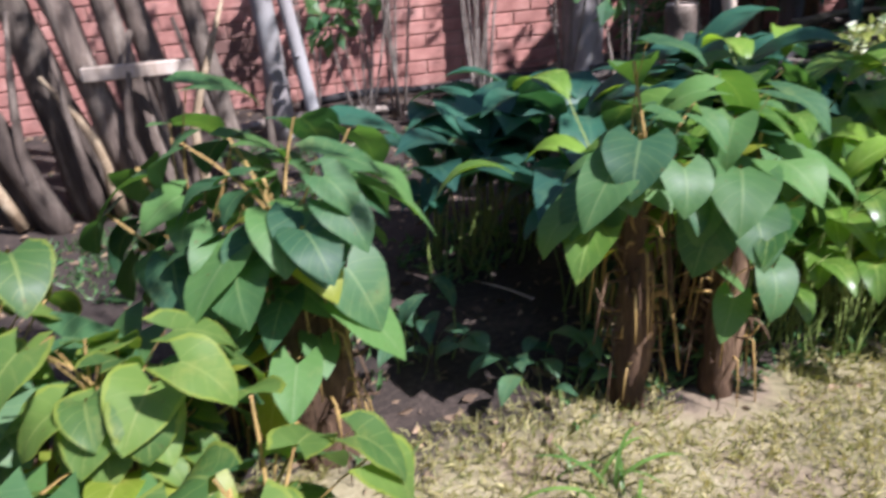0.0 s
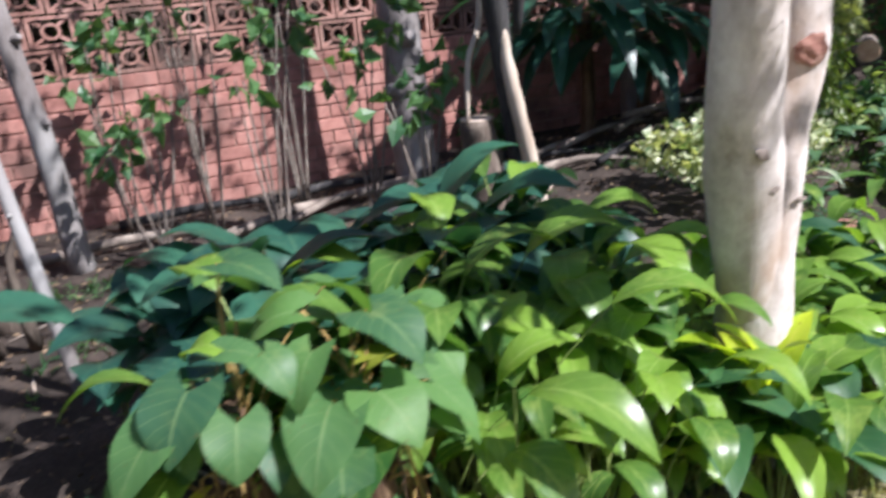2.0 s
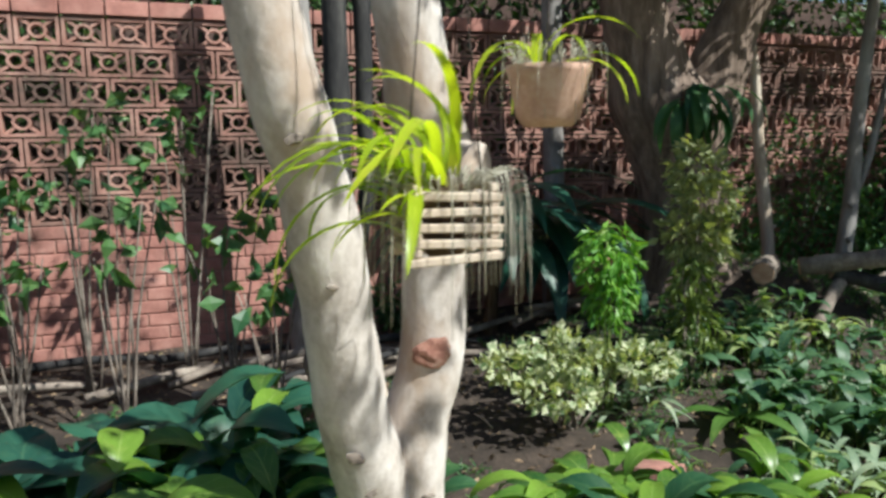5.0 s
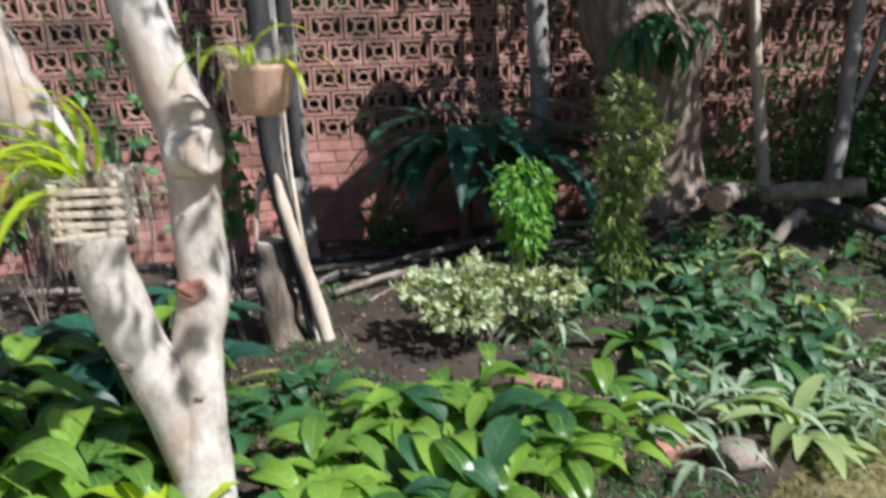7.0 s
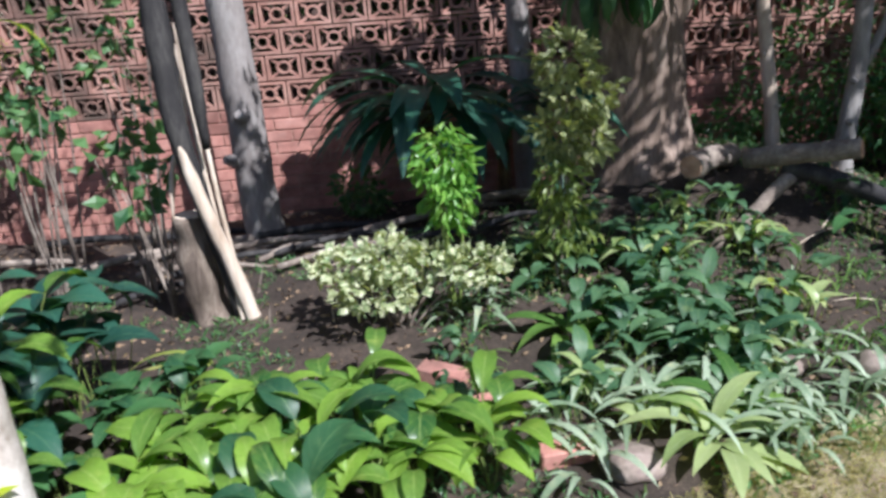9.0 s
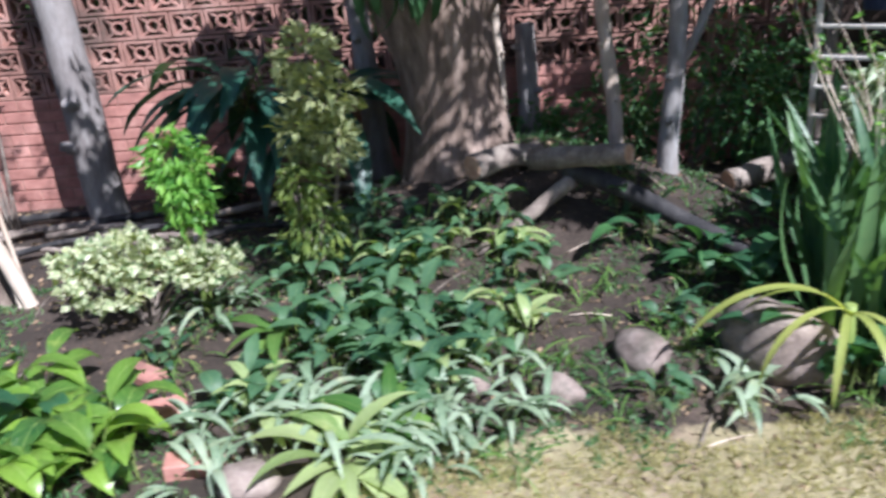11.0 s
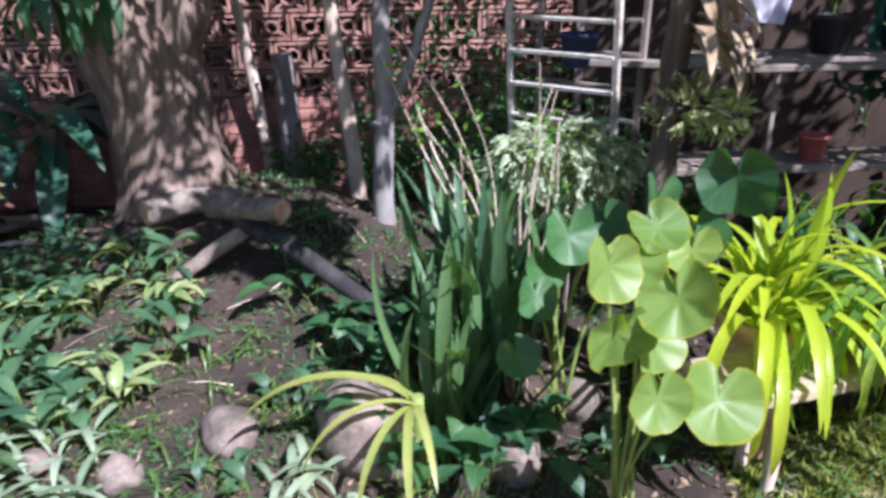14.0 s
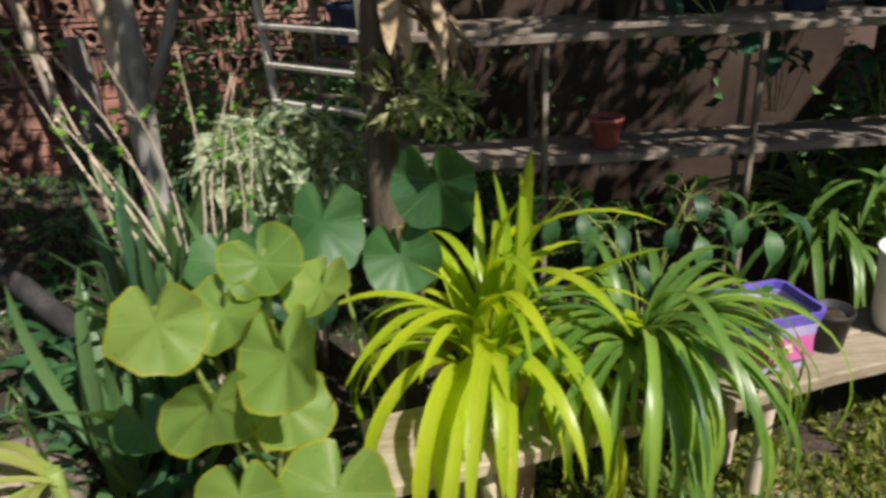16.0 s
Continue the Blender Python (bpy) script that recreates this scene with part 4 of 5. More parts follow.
def leaning_trunk():
    t = thing("leaning_dead_trunk", on_ground(2.13, 3.25), "leaning dead trunk, dark above with a bare pale foot", "dead trunk")
    o = Vector(t.location)
    at = lambda pts: [tuple(Vector(p) - o) for p in pts]
    part("bare_wood", limb(at([(2.15, 3.25, -0.03), (2.1, 3.24, 0.25), (2.03, 3.22, 0.55), (1.96, 3.2, 0.85), (1.93, 3.19, 1.05)]), [0.045, 0.04, 0.038, 0.032, 0.02], 9, 4, 0.12), PALEWOOD, t, "bare pale wood")
    part("dark_bark", limb(at([(2.08, 3.29, 0.0), (2.01, 3.27, 0.5), (1.95, 3.24, 0.9), (1.92, 3.22, 1.2), (1.92, 3.22, 1.7), (1.92, 3.22, 2.6)]), [0.04, 0.04, 0.05, 0.06, 0.06, 0.05], 11, 4, 0.12), BARK_DARK, t)
    part("dark_bark", limb(at([(2.04, 3.26, 1.0), (2.05, 3.22, 1.3), (2.04, 3.22, 2.0), (2.03, 3.22, 2.6)]), [0.02, 0.035, 0.04, 0.035], 9, 4, 0.12), BARK_DARK, t)


leaning_trunk()
rosette("fallen_strap_leaf", "two yellowing strap leaves leaning by the forked tree", "leaf", on_ground(2.02, 2.78), arches, 3, 0.05, (0.7, 0.95), (-5, 10), (60, 120))

# ---- hanging orchids ----
def orchid_basket(place):
    b = thing("slatted_orchid_basket", place, "small hanging basket of weathered wooden slats with orchid roots", "basket")
    for k in range(5):
        for s in (-1, 1):
            part("slat", box(bmesh.new(), (0.15, 0.014, 0.013), pose(0, 0.055 * s, 0.024 * k, RNG.uniform(-4, 4), RNG.uniform(-3, 3), RNG.uniform(-3, 3)), 0.002), PALEWOOD, b)
            part("slat", box(bmesh.new(), (0.014, 0.12, 0.013), pose(0.062 * s, 0, 0.024 * k + 0.012), 0.002), PALEWOOD, b)
    part("root_mat", lathe([(0.03, 0.0), (0.05, 0.03), (0.052, 0.08), (0.03, 0.12), (0.01, 0.13)], 10, 0.4), FIBRE, b)
    for i in range(78):
        a = RNG.uniform(0, 6.28)
        e = (0.12 * math.cos(a) * RNG.uniform(0.6, 1.3), 0.1 * math.sin(a) * RNG.uniform(0.6, 1.2), RNG.uniform(-0.12, 0.12))
        part("aerial_root", limb([(0.04 * math.cos(a), 0.04 * math.sin(a), 0.1), (e[0] * 0.9, e[1] * 0.9, 0.13), e], [0.0014, 0.0012, 0.0007], 3, 3), ROOTGREY, b)
    for i in range(40):
        m = pose(RNG.uniform(-0.08, 0.0), RNG.uniform(-0.02, 0.02), RNG.uniform(0.0, 0.12), RNG.uniform(-5, 75), RNG.uniform(-15, 15), RNG.uniform(30, 170))
        part("leaf", straps_lit[i % 9], None, b, "", m @ Matrix.Scale(RNG.uniform(0.3, 0.72), 4))
    for sx in (-1, 1):
        part("wire", limb([(0.065 * sx, 0, 0.1), (0.03 * sx, 0, 0.5), (0, 0, 1.2), (0.05, 0.4, 2.2)], [0.0016] * 4, 4, 3), WIRE, b)
    return b


orchid_basket((1.65, 1.03, 1.32))


def orchid_pot(place):
    b = thing("hanging_orchid_pot", place, "small hanging terracotta pot with a yellow-green orchid and trailing roots", "pot")
    part("pot", lathe([(0.045, 0.0), (0.06, 0.02), (0.075, 0.09), (0.08, 0.1), (0.08, 0.112), (0.07, 0.112), (0.066, 0.09)], 20), POT, b)
    part("soil", lathe([(0.05, 0.06), (0.066, 0.095), (0.03, 0.105)], 14, 0.2), FIBRE, b)
    for i in range(12):
        m = pose(RNG.uniform(-0.03, 0.03), RNG.uniform(-0.03, 0.03), 0.09, RNG.uniform(-10, 35), 0, 30 * i)
        part("leaf", straps_lit[i % 5], None, b, "", m @ Matrix.Scale(RNG.uniform(0.26, 0.55), 4))
    for i in range(60):
        a = RNG.uniform(0, 6.28)
        r = RNG.uniform(0.05, 0.1)
        part("aerial_root", limb([(0.05 * math.cos(a), 0.05 * math.sin(a), 0.1), (r * math.cos(a), r * math.sin(a), 0.15), (r * 1.1 * math.cos(a), r * 1.1 * math.sin(a), RNG.uniform(0.0, 0.18))], [0.0012, 0.001, 0.0006], 3, 3), ROOTGREY, b)
    for k in range(3):
        a = 2.1 * k
        part("wire", limb([(0.077 * math.cos(a), 0.077 * math.sin(a), 0.1), (0.03 * math.cos(a), 0.03 * math.sin(a), 0.5), (0, 0, 0.9), (-0.1, 0.1, 1.7)], [0.0016] * 4, 4, 3), WIRE, b)
    return b


orchid_pot((2.01, 1.38, 1.52)).scale = (1.15, 1.15, 1.15)

# ---- middle bed ----
shrub("variegated_bush", "low bush with small cream-and-green variegated leaves", "bush", on_ground(2.96, 2.91), [(-0.28, 0.05, 0.32, 0.17, 0.16, 0.08), (-0.05, 0.0, 0.38, 0.2, 0.18, 0.09), (0.36, -0.05, 0.32, 0.17, 0.15, 0.07), (-0.12, -0.12, 0.24, 0.22, 0.14, 0.07), (0.15, 0.1, 0.3, 0.2, 0.15, 0.08)], 950, 0.055, L_VARIEG, 10, ratio=0.85)
shrub("bright_green_plant", "upright plant with drooping bright green leaves in the shade", "plant", on_ground(3.21, 3.03), [(0, 0, 0.8, 0.16, 0.13, 0.17), (0.02, 0, 0.6, 0.12, 0.11, 0.15)], 460, 0.075, L_BRIGHT, 5, GREENSTALK, 0.38, 1.2)
shrub("tall_olive_shrub", "tall shrub with pale olive-yellow leaves before the thick trunk", "shrub", on_ground(3.82, 3.21), [(0.02, 0, 1.12, 0.15, 0.14, 0.14), (0.1, 0, 0.95, 0.19, 0.16, 0.15), (0.0, 0, 0.76, 0.15, 0.13, 0.13), (0.12, 0, 0.7, 0.12, 0.12, 0.12)], 820, 0.07, L_OLIVE, 7, None, 0.5, 0.4)
shrub("grey_leaf_shrub", "low shrub with drooping grey-green leaves", "shrub", on_ground(3.78, 3.12), [(0, 0, 0.55, 0.12, 0.1, 0.16), (0.05, 0, 0.32, 0.16, 0.12, 0.14)], 420, 0.075, L_SHRUB, 5, None, 0.3, 1.3)
rosette("split_leaf_plant", "dark split-leaved plant arching before the brick wall", "plant", on_ground(3.18, 4.45), ferns, 40, 0.12, (1.2, 1.8), (-15, 30), (20, 250), lift=0.85)
part("stem", limb([(0, 0, -0.05), (0.02, 0, 0.4), (0, 0, 0.86)], [0.05, 0.045, 0.04], 8, 3, 0.2), FIBRE, bpy.data.objects["split_leaf_plant"])
rosette("split_leaf_plant", "dark split-leaved plant arching before the brick wall", "plant", on_ground(3.68, 4.5), ferns, 30, 0.1, (1.2, 1.8), (-10, 25), (0, 360), lift=0.6)
part("stem", limb([(0, 0, -0.05), (0.02, 0, 0.3), (0, 0, 0.63)], [0.05, 0.045, 0.04], 8, 3, 0.2), FIBRE, bpy.data.objects["split_leaf_plant.001"])
rosette("lily_plant", "pale broad-leaved lily with sunlit arching leaves", "plant", on_ground(4.1, 1.85), lilies_pale, 14, 0.05, (1.0, 1.4), (-5, 30), group="broad-leaved lilies")
rosette("lily_plant", "green broad-leaved lily in the bed", "plant", on_ground(4.21, 2.01), lilies, 9, 0.05, (0.8, 1.1), (-5, 25), group="broad-leaved lilies")
rosette("lily_plant", "green lily leaning over dark soil with one bright leaf", "plant", on_ground(3.72, 2.65), lilies, 8, 0.05, (0.9, 1.2), (-5, 20), group="broad-leaved lilies")
for x, y, n in ((3.95, 2.21, 16), (4.22, 2.38, 18), (4.55, 2.12, 16), (3.65, 2.19, 14), (4.5, 1.88, 14), (4.77, 1.99, 12), (4.29, 1.79, 12), (3.74, 1.94, 10), (4.35, 2.74, 14), (4.02, 2.67, 12), (5.66, 2.09, 20), (3.91, 2.04, 18), (4.14, 2.06, 18), (4.35, 2.15, 18), (3.52, 2.05, 14), (4.35, 1.97, 18), (3.28, 2.89, 12), (4.73, 2.32, 12), (3.58, 1.79, 10)):
    rosette("silver_leaf_plant", "tuft of narrow silvery grey-green leaves", "plant", on_ground(x, y), pales, n, 0.12, (0.75, 1.5), (-5, 35), group="silvery tufts")
for i in range(40):
    x, y = RNG.uniform(3.6, 5.0), RNG.uniform(2.1, 3.4)
    rosette("weed_clump", "loose clump of dull green weed leaves on the bed", "weed", on_ground(x, y), weeds_pale if i % 5 == 0 else weeds, 13, 0.11, (0.6, 1.6), (-5, 40), group="weeds on the bed")
for x, y in ((4.52, 3.41), (4.88, 3.12), (3.6, 3.36), (4.06, 3.65), (5.5, 3.74), (6.39, 3.58), (5.35, 2.09), (5.52, 2.61), (5.85, 2.58), (6.93, 2.32), (6.68, 2.17), (6.01, 2.38), (3.15, 2.2), (3.17, 2.54), (7.47, 2.69), (0.3, 1.52), (0.75, 1.5), (0.05, 1.73)):
    rosette("weed_clump", "small clump of dull green weed leaves on bare soil", "weed", on_ground(x, y), weeds, 14, 0.1, (0.6, 1.1), (-5, 40), group="weeds on the bed")
for x, y in ((5.03, 2.82), (5.24, 2.94), (5.63, 2.46), (4.91, 2.9), (4.84, 2.33), (6.0, 2.07), (5.3, 2.21), (5.45, 2.65), (0.25, 1.18), (7.1, 1.66), (7.58, 2.05), (7.87, 2.31), (4.96, 2.34), (4.73, 2.63), (5.17, 2.63), (5.16, 2.08), (5.43, 2.49), (5.61, 2.78), (3.27, 2.39), (3.27, 2.62), (4.7, 1.81)):
    rosette("grass_tuft", "thin tuft of green grass on bare soil", "grass", on_ground(x, y), blades, 12, 0.08, (0.5, 1.0), (-5, 30), group="grass tufts")


# ---- logs and branches on the mound ----
def log(name, label, pts, radii, mat, ends=(True, True), group="logs on the mound"):
    t = thing(name, pts[0], label, "log", group)
    o = Vector(pts[0])
    rel = [Vector(p) - o for p in pts]
    part("bark", limb([tuple(p) for p in rel], radii, 12, 4, 0.1), mat, t)
    for use, a, b, r in ((ends[0], rel[0], rel[1], radii[0]), (ends[1], rel[-1], rel[-2], radii[-1])):
        if use:
            w = (a - b).normalized()
            part("cut_end", limb([tuple(a - w * 0.004), tuple(a + w * 0.003), tuple(a + w * 0.004)], [r * 0.9, r * 0.9, r * 0.86], 12, 1, 0.05), CUTWOOD, t, "sawn reddish-cream end")
    return t


log("sawn_log", "short sawn log with a reddish-brown cut end", [(4.62, 3.52, 0.63), (4.8, 3.68, 0.63), (5.0, 3.86, 0.6)], [0.075, 0.07, 0.068], DEADWOOD)
log("sawn_log", "grey log with a pale cream cut end", [(5.4, 3.2, 0.74), (5.2, 3.36, 0.7), (4.95, 3.56, 0.64)], [0.055, 0.055, 0.058], DEADWOOD)
log("fallen_branch", "dark branch lying down the slope", [(5.12, 3.46, 0.62), (5.4, 3.28, 0.53), (5.68, 3.1, 0.4), (5.95, 2.93, 0.27)], [0.055, 0.05, 0.046, 0.04], BARK_DARK)
log("fallen_branch", "grey branch lying down the slope of the mound", [(5.15, 3.42, 0.56), (4.98, 3.34, 0.46), (4.82, 3.26, 0.36), (4.62, 3.18, 0.26)], [0.04, 0.038, 0.034, 0.026], DEADWOOD)
log("sawn_log", "long pale log lying behind the mound", [(6.18, 4.03, 0.3), (6.62, 4.2, 0.34), (7.08, 4.34, 0.36)], [0.075, 0.08, 0.08], DEADWOOD)
for i in range(7):
    x, y, a = 0.2 + i * 0.45 + RNG.uniform(-0.1, 0.1), 4.7 + RNG.uniform(-0.3, 0.4), RNG.uniform(-0.3, 0.3)
    z = ground_z(x, y) + 0.03
    log("dead_stick", "dark dead stick lying at the wall's foot", [(x - 0.5, y - a, z), (x, y, z + 0.03), (x + 0.5, y + a, z)], [0.03, 0.028, 0.018], BARK_DARK if i % 2 else DEADWOOD, (False, False), "sticks along the wall")
for i in range(14):
    x, y, a = 1.4 + i * 0.19 + RNG.uniform(-0.15, 0.15), RNG.uniform(3.75, 4.6), RNG.uniform(-0.35, 0.35)
    z, l = ground_z(x, y) + 0.025, RNG.uniform(0.2, 0.55)
    log("dead_stick", "weathered dead stick lying in the shaded bed", [(x - l, y - a * l, z), (x, y + 0.04, z + 0.05), (x + l, y + a * l, z + 0.02)], [0.022, 0.02, 0.01], DEADWOOD if i % 3 else BARK_DARK, (False, False), "sticks along the wall")
slim_tree("leaning_post", "pale barkless post leaning beside the thick trunk", [(4.9, 5.12, 0.2), (4.87, 5.12, 0.6), (4.83, 5.05, 1.2), (4.8, 4.93, 1.75)], [0.045, 0.042, 0.04, 0.035], PALEWOOD, group="posts")
slim_tree("leaning_post", "dark sawn post before the lattice wall", [(5.09, 5.1, 0.1), (5.06, 5.11, 0.6), (5.04, 5.12, 1.22)], [0.085, 0.08, 0.075], BARK_GREY, group="posts")


hang = family("hanging_leaf", 4, L_HOSTADARK, GREENSTALK, 0.36, 0.06, LANCE, 0.05, (60, 30), -80, fold=0.15, rows=10, thick=0.004)


def hanging_fern():
    p = thing("staghorn_fern", (4.3, 3.84, 1.68), "blue-green fern with hanging leaves on the thick trunk", "fern")
    part("root_ball", lathe([(0.02, -0.1), (0.07, -0.05), (0.09, 0.02), (0.06, 0.08), (0.01, 0.1)], 10, 0.4), FIBRE, p)
    for i in range(30):
        part("leaf", hang[i % 4], None, p, "", pose(RNG.uniform(-0.16, 0.2), -0.03, RNG.uniform(-0.06, 0.08), RNG.uniform(-70, 5), 0, RNG.uniform(100, 260)) @ Matrix.Scale(RNG.uniform(0.8, 1.35), 4))


hanging_fern()


# ---- stones ----
def stone(place, size, label="smooth pinkish-grey field stone half sunk in soil", seed=0):
    bm = bmesh.new()
    bmesh.ops.create_icosphere(bm, subdivisions=3, radius=1.0)
    for v in bm.verts:
        n = noise.noise(v.co * 1.1 + Vector((seed, 0, 0))) * 0.3 + noise.noise(v.co * 3 + Vector((seed, 5, 0))) * 0.08
        v.co = Vector((v.co.x * size[0], v.co.y * size[1], v.co.z * size[2])) * (1 + n)
    for f in bm.faces:
        f.smooth = True
    ob = part("stone", bm, STONE, at=pose(*place, RNG.uniform(-8, 8), RNG.uniform(-8, 8), RNG.uniform(0, 360)))
    return tagged(ob, label, "stone", "stones at the lawn's edge")


for i, (x, y, s) in enumerate(((5.3, 2.39, (0.13, 0.1, 0.09)), (5.85, 2.36, (0.26, 0.18, 0.19)), (6.38, 2.27, (0.15, 0.11, 0.15)), (4.94, 2.2, (0.09, 0.08, 0.06)), (4.59, 2.27, (0.07, 0.06, 0.05)), (3.75, 1.77, (0.12, 0.1, 0.06)), (6.7, 2.57, (0.12, 0.1, 0.1)), (0.83, 1.6, (0.07, 0.06, 0.05)))):
    stone(on_ground(x, y, s[2] * 0.45), s, seed=i * 3.7)


def loose_brick(x, y, turn):
    b = part("loose_brick", box(bmesh.new(), (0.22, 0.1, 0.07), None, 0.006), BRICK, at=pose(*on_ground(x, y, 0.03), 2, 3, turn))
    return tagged(b, "loose weathered red brick edging the bed", "brick", "loose bricks")


loose_brick(3.53, 1.87, 12)
loose_brick(3.11, 2.43, -30)
loose_brick(3.27, 2.2, 20)

# ---- sword leaves, arching leaves, twiggy bush ----
rosette("sword_leaf_plant", "large clump of upright blue-green sword leaves", "plant", on_ground(6.33, 2.8), irises, 60, 0.17, (0.8, 1.2), (-6, 48))
arch = thing("arching_lily", on_ground(6.06, 2.23), "lily with long sunlit yellow-green arching leaves", "plant")
part("stem", limb([(0, 0, -0.03), (0, 0, 0.16), (0, 0, 0.34)], [0.03, 0.028, 0.022], 8, 3, 0.1), GREENSTALK, arch)
for turn, size, lean in ((98, 1.0, 4), (112, 0.72, 8), (150, 0.62, 0), (178, 0.66, 8), (192, 0.6, 12), (70, 0.6, 0)):
    part("leaf", arches[RNG.randrange(4)], None, arch, "", pose(RNG.uniform(-0.02, 0.02), RNG.uniform(-0.02, 0.02), 0.3, lean, RNG.uniform(-8, 8), turn) @ Matrix.Scale(size, 4))


def twiggy_bush():
    b = thing("twiggy_bush", on_ground(6.46, 2.65), "nearly bare bush of thin pale twigs with few leaves", "bush")
    pts = []
    for i in range(12):
        a, l = RNG.uniform(-1.0, 0.75), RNG.uniform(1.1, 1.75)
        x = math.sin(a * 0.55) * l * 0.62 - 0.1
        y = RNG.uniform(-0.12, 0.2)
        f = (RNG.uniform(-0.05, 0.05), RNG.uniform(-0.05, 0.05), -0.02)
        line = [f, (x * 0.22 + RNG.uniform(-0.05, 0.05), y * 0.4, l * 0.35), (x * 0.6 + RNG.uniform(-0.07, 0.07), y * 0.8, l * 0.72), (x, y, l)]
        part("twig", limb(line, [0.006, 0.0048, 0.0036, 0.0016], 5, 4, 0.3), PALEWOOD, b)
        for k in range(3):
            pts.append(Vector(line[2]).lerp(Vector(line[3]), RNG.random()))
    pts = np.array([p[:] for p in pts for _ in range(3)]) + NPR.normal(size=(len(pts) * 3, 3)) * 0.02
    part("foliage", scatter_mesh("foliage", pts, NPR.normal(size=pts.shape), 0.04 * NPR.uniform(0.6, 1.3, len(pts)), L_BRIGHT, 0.5), None, b)["kind"] = "stuff"


rosette("sword_leaf_plant", "clump of blue-green sword leaves before bare twigs", "plant", on_ground(6.21, 2.45), irises, 36, 0.12, (0.6, 0.95), (-4, 50))
twiggy_bush()
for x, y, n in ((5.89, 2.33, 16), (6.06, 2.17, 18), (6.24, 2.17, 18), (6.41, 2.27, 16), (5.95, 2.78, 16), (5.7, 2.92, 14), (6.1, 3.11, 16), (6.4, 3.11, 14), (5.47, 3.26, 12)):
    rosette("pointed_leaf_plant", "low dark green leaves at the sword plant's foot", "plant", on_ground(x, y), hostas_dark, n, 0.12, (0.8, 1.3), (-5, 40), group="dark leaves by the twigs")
shrub("cream_edged_bush", "bush with cream-edged grey-green leaves behind the twigs", "bush", on_ground(6.68, 3.08), [(-0.03, -0.06, 0.98, 0.22, 0.18, 0.12), (0.14, -0.05, 0.9, 0.18, 0.16, 0.13), (-0.18, -0.04, 0.88, 0.16, 0.16, 0.14), (0, 0, 0.74, 0.2, 0.16, 0.12)], 760, 0.095, L_CREAM, 8, None, 0.36, 1.1)

# ---- round-leaved plant and strap plants at the path's end ----
def disc_leaf(radius, blade, rim, seed):
    """A nearly round leaf, notched at the top where its stalk joins, facing -y."""
    bm = bmesh.new()
    uv = bm.loops.layers.uv.new("UVMap")
    sides, hoops = 42, (0.0, 0.3, 0.6, 0.82, 0.94, 1.0)
    grid = []
    for h in hoops:
        row = []
        for k in range(sides):
            a = 2 * math.pi * k / sides
            near = min(a, 2 * math.pi - a)
            e = radius * (1 - 0.72 * math.exp(-(near / 0.2) ** 2)) * (1 + 0.1 * math.sin(near / 2) ** 2 + 0.11 * noise.noise((2.2 * math.cos(a), 2.2 * math.sin(a), seed)) + 0.03 * noise.noise((7 * math.cos(a), 7 * math.sin(a), seed)))
            dish = radius * (0.16 * h * h + 0.15 * h * h * math.sin(3 * a + seed) + 0.045 * h * math.cos(7 * a) + 0.2 * h * abs(math.sin(a)) - 0.08 * h * h * math.cos(a + seed))
            row.append(bm.verts.new((math.sin(a) * e * h, -dish, math.cos(a) * e * h)))
        grid.append(row)
    for i in range(len(hoops) - 1):
        for k in range(sides):
            n = (k + 1) % sides
            f = bm.faces.new((grid[i][k], grid[i][n], grid[i + 1][n], grid[i + 1][k]))
            f.smooth = True
            f.material_index = 1 if i == len(hoops) - 2 else 0
            for loop, (kk, ii) in zip(f.loops, ((k, i), (k + 1, i), (k + 1, i + 1), (k, i + 1))):
                lane = (kk - k) / 6 + (k % 6) / 6
                loop[uv].uv = (lane, 0.35 + 0.3 * hoops[ii])
    bmesh.ops.remove_doubles(bm, verts=grid[0], dist=1e-5)
    me = bpy.data.meshes.new("round_leaf")
    bm.to_mesh(me)
    bm.free()
    me.materials.append(blade)
    me.materials.append(rim)
    return me


def round_leaf_plant(name, label, foot, leaves, blade, rim):
    t = thing(name, on_ground(*foot), label, "plant")
    o = Vector(t.location)
    for i, (x, y, z, size, tilt, turn) in enumerate(leaves):
        m = pose(x - o.x, y - o.y, z - o.z, -tilt, RNG.uniform(-18, 18), turn)
        part("leaf", disc_leaf(size, blade, rim, i * 1.7), None, t, "", m)
        root = (RNG.uniform(-0.06, 0.06), RNG.uniform(-0.05, 0.05), -0.02)
        joint = m @ Vector((0, 0.006, 0))
        rise = ((root[0] + joint.x) / 2 + RNG.uniform(-0.03, 0.03), (root[1] + joint.y) / 2 + 0.05, joint.z * 0.6)
        part("stalk", limb([root, rise, tuple(joint + Vector((0, 0.03, 0.0))), tuple(joint)], [0.008, 0.007, 0.005, 0.004], 6, 4, 0.08), GREENSTALK, t)
    return t


